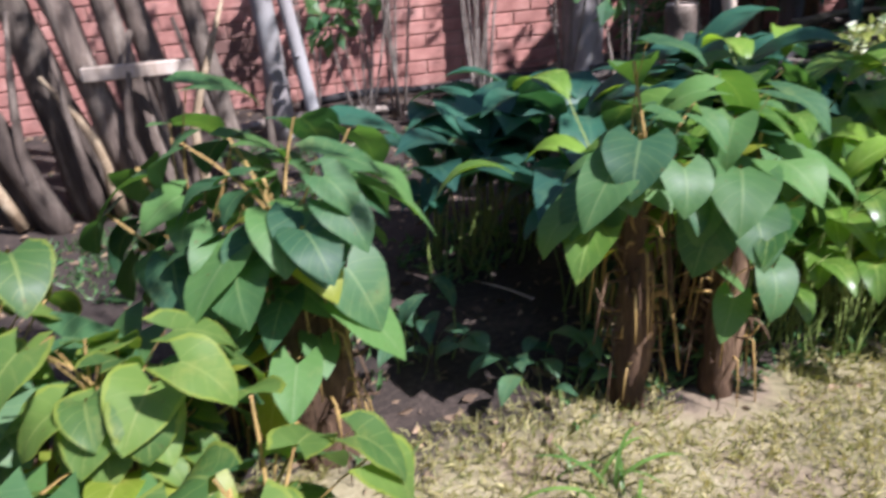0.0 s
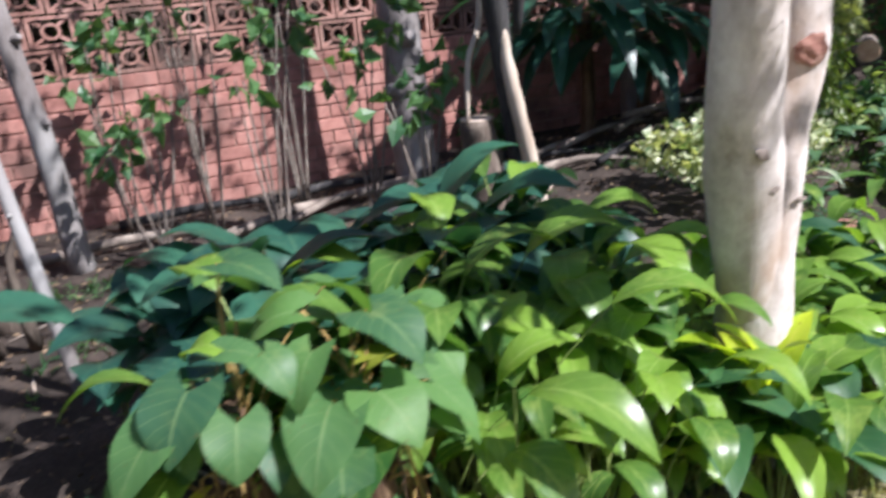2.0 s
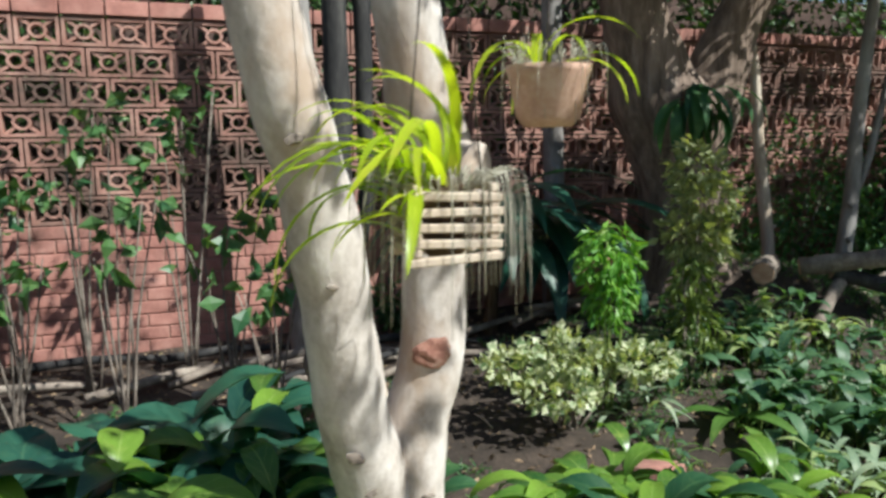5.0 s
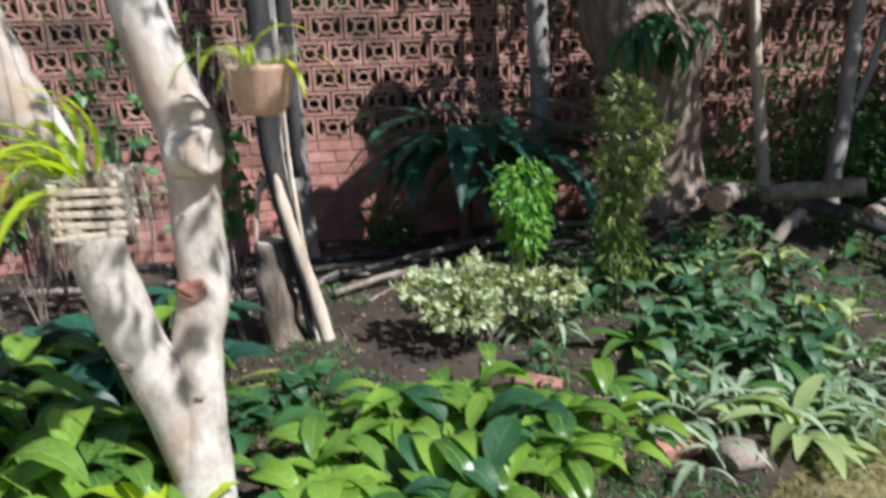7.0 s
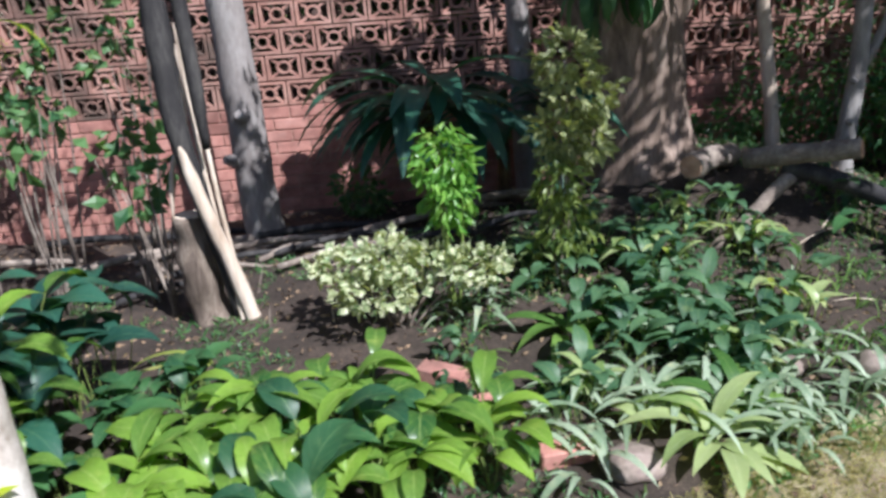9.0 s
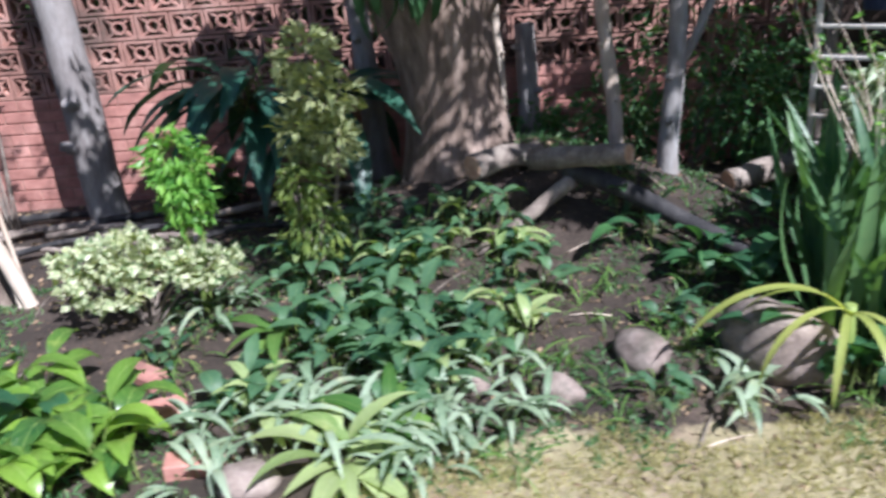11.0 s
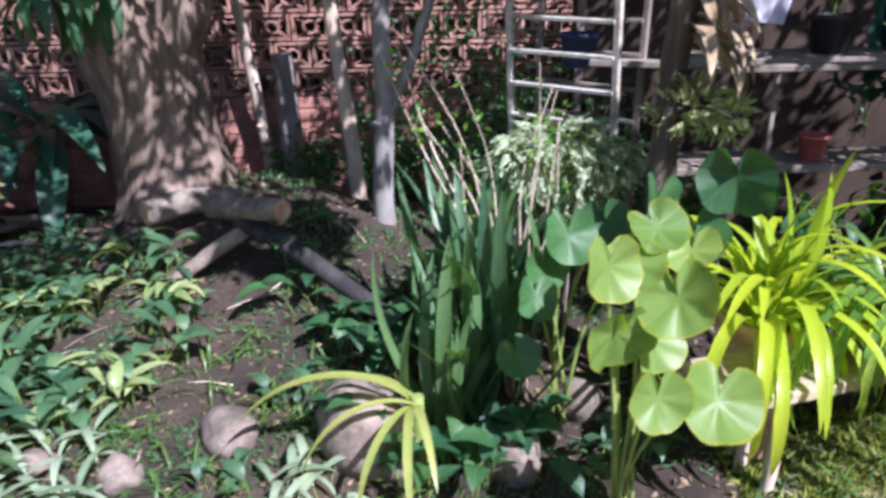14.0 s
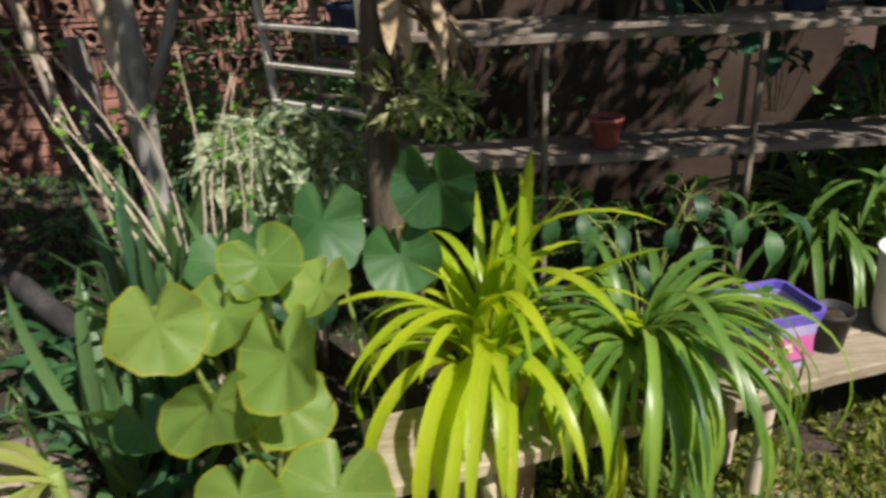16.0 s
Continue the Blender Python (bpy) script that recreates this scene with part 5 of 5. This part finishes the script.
# The yellow rim paints light shining through the leaf's edge.
round_leaf_plant("round_leaf_plant", "plant with large sunlit round leaves, their glowing rims coloured yellow", (6.76, 2.02), [
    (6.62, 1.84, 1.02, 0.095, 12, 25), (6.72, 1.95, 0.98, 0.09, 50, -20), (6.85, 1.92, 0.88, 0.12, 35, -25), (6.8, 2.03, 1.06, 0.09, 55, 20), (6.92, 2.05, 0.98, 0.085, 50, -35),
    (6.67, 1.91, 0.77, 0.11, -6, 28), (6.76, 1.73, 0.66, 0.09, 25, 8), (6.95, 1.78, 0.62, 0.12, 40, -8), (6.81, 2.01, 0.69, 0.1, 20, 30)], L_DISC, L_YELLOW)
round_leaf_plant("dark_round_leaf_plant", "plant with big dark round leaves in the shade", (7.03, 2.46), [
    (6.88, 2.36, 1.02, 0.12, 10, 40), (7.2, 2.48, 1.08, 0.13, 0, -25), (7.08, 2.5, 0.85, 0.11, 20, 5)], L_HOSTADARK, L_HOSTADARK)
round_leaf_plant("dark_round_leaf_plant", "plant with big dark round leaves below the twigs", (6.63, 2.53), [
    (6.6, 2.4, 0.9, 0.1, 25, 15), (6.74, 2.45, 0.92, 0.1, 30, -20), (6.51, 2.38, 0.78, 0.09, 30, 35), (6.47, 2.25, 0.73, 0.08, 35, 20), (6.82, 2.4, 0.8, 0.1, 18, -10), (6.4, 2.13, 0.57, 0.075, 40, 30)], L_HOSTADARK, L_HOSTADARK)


def trough_plant():
    t = thing("potted_strap_plant", on_ground(7.33, 2.36), "pale clay pot full of sunlit yellow-green strap leaves", "potted plant")
    pot = part("pot", lathe([(0.11, -0.02), (0.12, 0.02), (0.15, 0.42), (0.155, 0.5), (0.15, 0.5), (0.145, 0.44)], 26, 0.03), POT, t, "pale weathered clay pot")
    part("rim", lathe([(0.15, 0.5), (0.17, 0.505), (0.172, 0.565), (0.165, 0.57), (0.15, 0.57), (0.146, 0.5)], 26, 0.03), POT, pot, "thick rolled rim")
    part("soil", lathe([(0.1, 0.46), (0.146, 0.51), (0.05, 0.53)], 16, 0.1), SOILDARK, t)
    for i in range(30):
        a, r = math.radians(RNG.gauss(-80, 75)), 0.12 * math.sqrt(RNG.random())
        m = pose(r * math.cos(a), r * math.sin(a), 0.51, RNG.uniform(0, 35), 0, math.degrees(a) - 90 + RNG.uniform(-30, 30))
        part("leaf", straps_hang[i % 6], None, t, "", m @ Matrix.Scale(RNG.uniform(0.9, 1.45), 4))
    for i in range(56):
        kind = straps_lit if i % 4 else straps_up
        a, r = RNG.uniform(0, 6.28), 0.1 * math.sqrt(RNG.random())
        m = pose(r * math.cos(a), r * math.sin(a), 0.51, RNG.uniform(-6, 62), 0, math.degrees(a) - 90 + RNG.uniform(-60, 60))
        part("leaf", kind[i % len(kind)], None, t, "", m @ Matrix.Scale(RNG.uniform(0.8, 1.45), 4))
    return t


trough_plant()


def spider_plant():
    t = thing("potted_spider_plant", (7.74, 2.27, 0.519), "black pot on the plank with spilling narrow green leaves", "potted plant")
    pot = part("pot", lathe([(0.07, 0.0), (0.075, 0.006), (0.095, 0.12), (0.09, 0.12), (0.085, 0.1)], 20), BLACKPOT, t)
    part("rim", lathe([(0.094, 0.12), (0.101, 0.124), (0.102, 0.145), (0.09, 0.146), (0.088, 0.12)], 20), BLACKPOT, pot)
    part("soil", lathe([(0.05, 0.1), (0.088, 0.13), (0.03, 0.136)], 14, 0.1), SOILDARK, t)
    for i in range(64):
        a, r = math.radians(RNG.gauss(-85, 60)), 0.08 * math.sqrt(RNG.random())
        m = pose(r * math.cos(a), r * math.sin(a), 0.13, RNG.uniform(-4, 30), 0, math.degrees(a) - 90 + RNG.uniform(-35, 35))
        part("leaf", straps_spill[i % 6], None, t, "", m @ Matrix.Scale(RNG.uniform(0.85, 1.6), 4))
    for i in range(44):
        a, r = RNG.uniform(0, 6.28), 0.07 * math.sqrt(RNG.random())
        m = pose(r * math.cos(a), r * math.sin(a), 0.13, RNG.uniform(-4, 40), 0, math.degrees(a) - 90 + RNG.uniform(-50, 50))
        part("leaf", straps[i % 5], None, t, "", m @ Matrix.Scale(RNG.uniform(0.75, 1.35), 4))


spider_plant()

# ---- bench, racks and pots on the right ----
def plank():
    t = thing("low_plank_bench", on_ground(8.05, 2.35), "sun-bleached plank bench on short rough posts", "bench")
    o = Vector(t.location)
    turn = math.degrees(math.atan(0.3))
    for k, w, d in ((0, 0.165, 0.0), (1, 0.125, -0.004)):
        bm = box(bmesh.new(), (2.34, w, 0.042), None, 0.005)
        bmesh.ops.subdivide_edges(bm, edges=[e for e in bm.edges if e.calc_length() > 1.5], cuts=24)
        for v in bm.verts:
            v.co += Vector((0, 0.006 * noise.noise((v.co.x * 3, k * 5, 0)), 0.005 * noise.noise((v.co.x * 2.5, v.co.y * 4, k * 3))))
        part("board", bm, PLANKWOOD, t, "", pose(8.16 - o.x, 2.239 - o.y, 0.496 + d - o.z, 0, 0, turn) @ pose(0, 0.083 + 0.15 * k, 0))
    for x, y, r in ((7.29, 2.09, 0.022), (7.24, 2.21, 0.02), (8.15, 2.36, 0.024), (8.1, 2.48, 0.02), (9.0, 2.6, 0.024), (8.95, 2.75, 0.02)):
        g = ground_z(x, y)
        part("post", limb([(x - o.x, y - o.y, g - 0.04 - o.z), (x + 0.01 - o.x, y - o.y, 0.25 - o.z), (x - o.x, y - o.y, 0.476 - o.z)], [r * 1.1, r, r], 8, 4, 0.15), PALEWOOD, t)


plank()


def tub(place, turn):
    t = thing("plastic_tub", place, "lilac plastic tub with purple rim, magenta label and a seedling", "tub")
    t.rotation_euler = (0, 0, radians(turn))
    t.scale = (1.24, 1.24, 1.24)
    for name, mat, prof in (("body", LILAC, ((0.0, 0.84), (0.13, 1.0))), ("rim", PURPLE, ((0.122, 1.0), (0.15, 1.05)))):
        bm = bmesh.new()
        rings = []
        for z, k in prof:
            rings.append([bm.verts.new((sx * 0.12 * k, sy * 0.085 * k, z)) for sx, sy in ((-1, -0.8), (-0.85, -1), (0.85, -1), (1, -0.8), (1, 0.8), (0.85, 1), (-0.85, 1), (-1, 0.8))])
        inner = [[bm.verts.new((v.co.x * 0.94, v.co.y * 0.92, v.co.z)) for v in rings[-1]], [bm.verts.new((v.co.x * 0.9, v.co.y * 0.88, 0.02 if name == "body" else 0.12)) for v in rings[-1]]]
        order = [*rings, *inner]
        for r0, r1 in zip(order, order[1:]):
            for k in range(8):
                bm.faces.new((r0[k], r0[(k + 1) % 8], r1[(k + 1) % 8], r1[k]))
        if name == "body":
            bm.faces.new(rings[0][::-1])
        part(name, bm, mat, t)
    label = part("label", box(bmesh.new(), (0.18, 0.003, 0.062), pose(0.005, -0.0825, 0.065, -6)), MAGENTA, t, "magenta printed label")
    part("print_bar", box(bmesh.new(), (0.075, 0.002, 0.011), pose(0.0, -0.0845, 0.07, -6)), LILAC, label, "pale bar of print")
    part("label_bar", box(bmesh.new(), (0.07, 0.003, 0.006), pose(0.0, -0.0855, 0.07, -6, -6)), PRINT, t)
    part("label_bar", box(bmesh.new(), (0.06, 0.003, 0.005), pose(0.01, -0.0845, 0.056, -6, -6)), PRINT, t)
    part("soil", box(bmesh.new(), (0.2, 0.14, 0.02), pose(0, 0, 0.1), 0.004), SOILDARK, t)
    for i in range(6):
        part("leaf", hostas_dark[i % 4], None, t, "", pose(RNG.uniform(-0.05, 0.05), RNG.uniform(-0.03, 0.03), 0.1, 20, 0, 60 * i) @ Matrix.Scale(0.3, 4))


tub((8.1, 2.39, 0.519), 13)


def pot(name, label, place, r, h, mat, group="plastic pots"):
    p = thing(name, place, label, "pot", group)
    part("body", lathe([(r * 0.72, 0.0), (r * 0.76, 0.006), (r * 0.97, h * 0.85), (r * 1.05, h * 0.86), (r * 1.07, h), (r * 0.96, h), (r * 0.9, h * 0.8)], 20), mat, p)
    part("soil", lathe([(r * 0.6, h * 0.7), (r * 0.91, h * 0.82), (r * 0.3, h * 0.86)], 14, 0.1), SOILDARK, p)
    return p


pot("plant_pot", "small black plastic pot on the plank", (8.34, 2.43, 0.519), 0.062, 0.13, BLACKPOT)
bucket = thing("white_bucket", (8.65, 2.52, 0.519), "white plastic bucket on the plank", "bucket")
part("body", lathe([(0.1, 0.0), (0.105, 0.01), (0.125, 0.24), (0.13, 0.25), (0.13, 0.26), (0.12, 0.26), (0.112, 0.04)], 24), WHITEPLASTIC, bucket)
rosette("palm_plant", "arching green palm fronds beside the bucket", "palm", on_ground(8.87, 3.52), straps, 60, 0.12, (1.2, 1.9), (-5, 30), lift=0.3)
part("stem", limb([(0, 0, -0.05), (0, 0, 0.15), (0, 0, 0.35)], [0.06, 0.055, 0.05], 8, 3, 0.2), FIBRE, bpy.data.objects["palm_plant"])


def palmate(place):
    p = thing("palmate_plant", on_ground(*place), "dark plant with hand-shaped leaves under the bench", "plant")
    for i in range(7):
        a = RNG.uniform(0, 6.28)
        h, r = RNG.uniform(0.55, 0.85), RNG.uniform(0.08, 0.3)
        q = (r * math.cos(a), r * math.sin(a) - 0.08, h)
        part("stalk", limb([(0, 0, -0.03), (q[0] * 0.4, q[1] * 0.4, h * 0.7), q], [0.008, 0.006, 0.004], 5, 3), GREENSTALK, p)
        for k in range(7):
            m = pose(*q, RNG.uniform(-70, -40), 0, math.degrees(a) + (k - 3) * 36 - 90)
            part("leaflet", hostas_dark[k % 4], None, p, "", m @ Matrix.Translation((0, 0, -0.0)) @ Matrix.Scale(0.75, 4))


palmate((7.95, 2.95))


def rack():
    t = thing("wooden_rack", on_ground(6.77, 3.62), "worn white-painted ladder rack with two frames of rungs", "rack")
    o = Vector(t.location)
    ang = -39.0
    for back, shift in ((0, 0.0), (1, 0.16)):
        base = pose(0.1 * back, shift, 0.0, 4 - 6 * back, 0, ang)
        for sx in (-0.29, 0.29):
            part("post", box(bmesh.new(), (0.032, 0.03, 2.25), base @ pose(sx, 0, 1.08, 0, RNG.uniform(-1, 1), 0), 0.004), PAINTED if not back else SHELFWOOD, t)
        for k in range(11):
            z = 0.45 + 0.16 * k - 0.03 * back
            part("rung", box(bmesh.new(), (0.57, 0.045, 0.02), base @ pose(0, 0, z, RNG.uniform(-3, 3), RNG.uniform(-1, 1), 0), 0.003), PAINTED if not back else SHELFWOOD, t)
    return t


rack()
pot("plant_pot", "navy plastic pot standing behind the rack", (6.85, 3.85, 1.28), 0.1, 0.17, NAVYPOT)


def bench():
    t = thing("plant_bench", on_ground(8.63, 3.63), "weathered two-tier plant bench with thin legs", "bench")
    o = Vector(t.location)
    def board(sx, sy, sz, x, y, z, rz=0.0, mat=SHELFWOOD, name="board"):
        part(name, box(bmesh.new(), (sx, sy, sz), pose(x - o.x, y - o.y, z - o.z, 0, 0, rz), 0.004), mat, t)
    board(3.0, 0.07, 0.028, 8.75, 3.15, 1.37, 3, SHELFWOOD, "rail")
    board(3.0, 0.12, 0.03, 8.75, 3.37, 1.37, 3)
    board(3.0, 0.12, 0.03, 8.75, 3.59, 1.37, 3)
    board(3.2, 0.3, 0.035, 8.65, 3.4, 0.9, 3)
    board(0.9, 0.1, 0.03, 7.3, 3.5, 1.33, -20)
    for x, y in ((7.6, 3.2), (8.4, 3.25), (9.1, 3.28), (9.8, 3.32), (7.6, 3.6), (8.5, 3.62), (9.2, 3.65), (9.9, 3.7)):
        g = ground_z(x, y) - 0.03
        board(0.022, 0.022, 1.36 - g, x, y, (1.36 + g) / 2 - 0.01, 0, SHELFWOOD, "leg")


bench()
pot("plant_pot", "small red plastic pot on the lower shelf", (7.85, 3.3, 0.92), 0.065, 0.12, REDPOT)
for i, (x, y, r, h, mat) in enumerate(((7.9, 3.4, 0.1, 0.17, BLACKPOT), (8.25, 3.5, 0.11, 0.2, BLACKPOT), (8.6, 3.4, 0.1, 0.18, NAVYPOT), (8.95, 3.45, 0.12, 0.2, BLACKPOT), (9.3, 3.5, 0.1, 0.17, BLACKPOT))):
    pot("plant_pot", "dark plastic plant pot on the bench top", (x, y, 1.386), r, h, mat)
    rosette("pot_plant", "dark leafy plant growing in a bench pot", "plant", (x, y, 1.386 + h * 0.84), hostas_dark, 12, 0.04, (0.7, 1.1), (-5, 40), group="bench plants", lift=0.012)
for x, y in ((8.21, 3.61), (8.63, 3.63), (9.01, 3.44), (9.4, 3.53)):
    rosette("pot_plant", "dark leafy plant on the lower shelf", "plant", (x, y, 0.95), darks, 12, 0.05, (0.5, 0.8), (-5, 45), group="shelf plants", lift=0.012)
rosette("trailing_plant", "green plant with a long stalk hanging from the bench rail", "plant", (8.2, 3.2, 1.386), darks, 7, 0.03, (0.6, 0.9), (60, 150), (120, 240), lift=0.012)


fronds = family("palm_leaf", 6, L_STRAP, GREENSTALK, 0.62, 0.03, STRAP, 0.5, (86, 74), -60, fold=0.3, ripple=0.02, rows=12, cols=2, thick=0.005)
rosette("narrow_leaf_palm", "tall plant with arching narrow dark leaves behind the white pot", "plant", on_ground(9.05, 3.33), fronds, 30, 0.08, (0.85, 1.2), (-6, 26))


def brown_pole():
    t = thing("dry_palm_post", on_ground(7.05, 2.8), "thin brown dead palm stem with a dry drooping crown", "dead palm")
    part("stem", limb([(0, 0, -0.04), (-0.02, 0, 0.6), (-0.02, 0, 1.2), (0.0, 0, 1.6), (0.02, 0, 2.4)], [0.075, 0.062, 0.055, 0.05, 0.04], 12, 4, 0.12), DRY_STEM, t)
    dry = family("dry_frond", 4, DRYLEAF, DRYLEAF, 0.34, 0.06, STRAP, 0.0, (30, 10), -88, fold=0.3, ripple=0.3, rows=9, cols=2)
    for i in range(22):
        part("dry_frond", dry[i % 4], None, t, "", pose(0.02, 0, 1.52 + RNG.uniform(-0.1, 0.12), RNG.uniform(-10, 20), RNG.uniform(-20, 20), 200 + RNG.uniform(-20, 140)) @ Matrix.Scale(RNG.uniform(0.7, 1.2), 4))
    pts, out = blob_points(260, [(0.03, -0.05, 1.2, 0.14, 0.1, 0.1), (0.16, -0.05, 1.16, 0.12, 0.1, 0.09)])
    part("foliage", scatter_mesh("foliage", pts, out, 0.06 * NPR.uniform(0.7, 1.3, 260), L_OLIVE, 0.35), None, t)["kind"] = "stuff"


brown_pole()
cloth = bmesh.new()
for i in range(9):
    for k in range(9):
        cloth.verts.new((0.16 * (i / 8 - 0.5), 0.02 * math.sin(i * 1.9 + k * 0.4), -0.34 * k / 8))
cloth.verts.ensure_lookup_table()
for i in range(8):
    for k in range(8):
        cloth.faces.new((cloth.verts[i * 9 + k], cloth.verts[(i + 1) * 9 + k], cloth.verts[(i + 1) * 9 + k + 1], cloth.verts[i * 9 + k + 1])).smooth = True
bmesh.ops.solidify(cloth, geom=cloth.faces[:], thickness=0.004)
tagged(part("hanging_cloth", cloth, WHITECLOTH, at=pose(7.45, 2.95, 1.9, 0, 8, 10)), "lilac-white cloth hanging beside the dry palm", "cloth")
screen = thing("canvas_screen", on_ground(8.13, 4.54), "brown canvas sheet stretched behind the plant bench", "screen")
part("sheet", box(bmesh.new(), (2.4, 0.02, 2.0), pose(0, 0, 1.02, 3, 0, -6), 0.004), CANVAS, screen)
for sx in (-1.15, 0, 1.15):
    part("post", box(bmesh.new(), (0.05, 0.05, 2.2), pose(sx, 0.06, 1.06, 3, 0, -6), 0.004), DEADWOOD, screen)
sprays = ((0.4, 4.0, 0.85), (0.95, 3.7, 1.2), (1.45, 3.75, 1.15), (0.7, 4.5, 1.6), (1.25, 4.6, 1.7), (0.25, 4.9, 1.2), (1.65, 3.5, 0.9))
for x, y, h in sprays:
    shrub("wall_climber", "sparse climbing twigs with dark leaves before the wall", "climber", on_ground(x, y), [(-0.12, 0, h * 0.78, 0.12, 0.06, 0.08), (0.14, 0, h, 0.12, 0.06, 0.1), (0.0, 0, h * 0.9, 0.07, 0.05, 0.06)], 40, 0.12, L_COVER, 6, None, 0.62, 0.5, "climbing twigs")
for x, y, s in ((6.2, 4.91, 0.9), (7.5, 4.99, 1.0), (8.97, 4.97, 1.0), (6.97, 4.66, 0.7), (6.54, 4.39, 0.5), (7.37, 4.21, 0.4), (9.48, 4.11, 0.6), (5.64, 5.01, 0.4), (10.0, 3.46, 0.5), (5.09, 5.12, 0.3), (2.64, 4.9, 0.25)):
    shrub("shaded_shrub", "dark leafy shrub in the shade before the wall", "shrub", on_ground(x, y), [(0, 0, s * 0.9, s * 0.7, s * 0.5, s * 0.7), (s * 0.3, 0, s * 0.5, s * 0.6, s * 0.5, s * 0.5)], int(1400 * s), 0.075, L_COVER, 6, None, 0.45, 0.5, "shaded shrubs")
for x, s in ((-1.5, 0.9), (0.2, 1.0), (2.0, 0.8), (3.6, 1.0), (5.4, 0.9), (7.2, 1.1), (9.0, 1.0)):
    shrub("hedge_shrub", "dark hedge rising beyond the lattice wall", "shrub", (x, 5.8, 0), [(0, 0, 2.7, 0.9, 0.3, 0.7 * s), (0.3, 0, 3.3, 0.9, 0.3, 0.6), (0.3, 0, 1.6, 0.9, 0.3, 0.6)], 2400, 0.1, L_CROWN, 5, None, 0.5, 0.3, "hedge beyond the wall")

# ---- litter, lawn ----
def litter():
    n = 9000
    x, y = NPR.uniform(-1.6, 8.5, n), NPR.uniform(1.3, 5.2, n)
    pts = np.array([(a, b, ground_z(a, b) + 0.006) for a, b in zip(x, y)])
    way = NPR.normal(size=(n, 3))
    way[:, 2] *= 0.18
    ob = part("leaf_litter", scatter_mesh("leaf_litter", pts, way, NPR.uniform(0.012, 0.05, n), L_LITTER, 0.5, 0.1), None)
    tagged(ob, "fallen dry brown leaves scattered over the bed", "leaf litter", kind="stuff")


def lawn_edge(x):
    return 0.55 * np.clip(x - 3.7, 0, 1) + 0.4 * np.clip(x - 7.1, 0, 1)


def lawn():
    n = 60000
    x = NPR.uniform(-1.8, 9.6, n)
    y = 1.5 + lawn_edge(x) - np.abs(NPR.normal(size=n)) * 0.5
    keep = np.array([noise.noise((a * 2.2, b * 2.2, 0.0)) + 0.3 * noise.noise((a * 7, b * 7, 3.0)) > -0.16 - (0.25 if b < 1.28 + lawn_edge(a) else 0) for a, b in zip(x, y)]) & (y > -0.6)
    x, y = x[keep], y[keep]
    pts = np.array([(a, b, ground_z(a, b) - 0.003) for a, b in zip(x, y)])
    way = NPR.normal(size=(len(x), 3)) * 0.75
    way[:, 2] = 0.75
    ob = part("lawn_grass", scatter_mesh("lawn_grass", pts, way, NPR.uniform(0.018, 0.05, len(x)), L_GRASS, 0.1, 0.3), None)
    tagged(ob, "short dry straw-coloured lawn grass", "grass", kind="stuff")


def bed_grass():
    n = 36000
    x = NPR.uniform(-1.2, 8.4, n)
    y = NPR.uniform(1.4, 4.2, n) + 0.6 * lawn_edge(x)
    keep = np.array([noise.noise((a * 1.7, b * 1.7, 7.0)) + 0.4 * noise.noise((a * 6, b * 6, 3.0)) > (-0.06 if a > 3 else 0.15) for a, b in zip(x, y)])
    x, y = x[keep], y[keep]
    pts = np.array([(a, b, ground_z(a, b) - 0.003) for a, b in zip(x, y)])
    way = NPR.normal(size=(len(x), 3)) * 0.7
    way[:, 2] = 0.6
    ob = part("bed_grass", scatter_mesh("bed_grass", pts, way, NPR.uniform(0.02, 0.07, len(x)), L_COVER, 0.22, 0.35), None)
    tagged(ob, "thin green seedlings and grass between bed plants", "grass", kind="stuff")


def twigs():
    for i in range(60):
        x, y, a, l = RNG.uniform(-0.8, 7.6), RNG.uniform(1.5, 4.2), RNG.uniform(0, 3.14), RNG.uniform(0.08, 0.35)
        ends = [(x + k * l * math.cos(a), y + k * l * math.sin(a)) for k in (-0.5, 0, 0.5)]
        pts = [(u, v, ground_z(u, v) + 0.006 + 0.008 * (k == 1)) for k, (u, v) in enumerate(ends)]
        tagged(part("fallen_twig", limb(pts, [0.005, 0.004, 0.002], 5, 3, 0.2), DEADWOOD if i % 2 else PALEWOOD), "thin dry twig fallen on the bed", "twig", "fallen twigs")


def edge_weeds():
    n = 10000
    x = NPR.uniform(7.2, 9.8, n)
    y = NPR.uniform(1.7, 2.5, n) + 0.18 * (x - 7.5)
    keep = np.array([noise.noise((a * 4.5, b * 4.5, 11.0)) > -0.2 for a, b in zip(x, y)])
    x, y = x[keep], y[keep]
    pts = np.array([(a, b, ground_z(a, b) - 0.003) for a, b in zip(x, y)])
    way = NPR.normal(size=(len(x), 3)) * 0.7
    way[:, 2] = 0.7
    ob = part("edge_weeds", scatter_mesh("edge_weeds", pts, way, NPR.uniform(0.02, 0.075, len(x)), L_TURF, 0.3, 0.3), None)
    tagged(ob, "fresh green weeds and grass before the plank", "weeds", kind="stuff")


edge_weeds()
litter()
bed_grass()
twigs()
lawn()
build_wall()
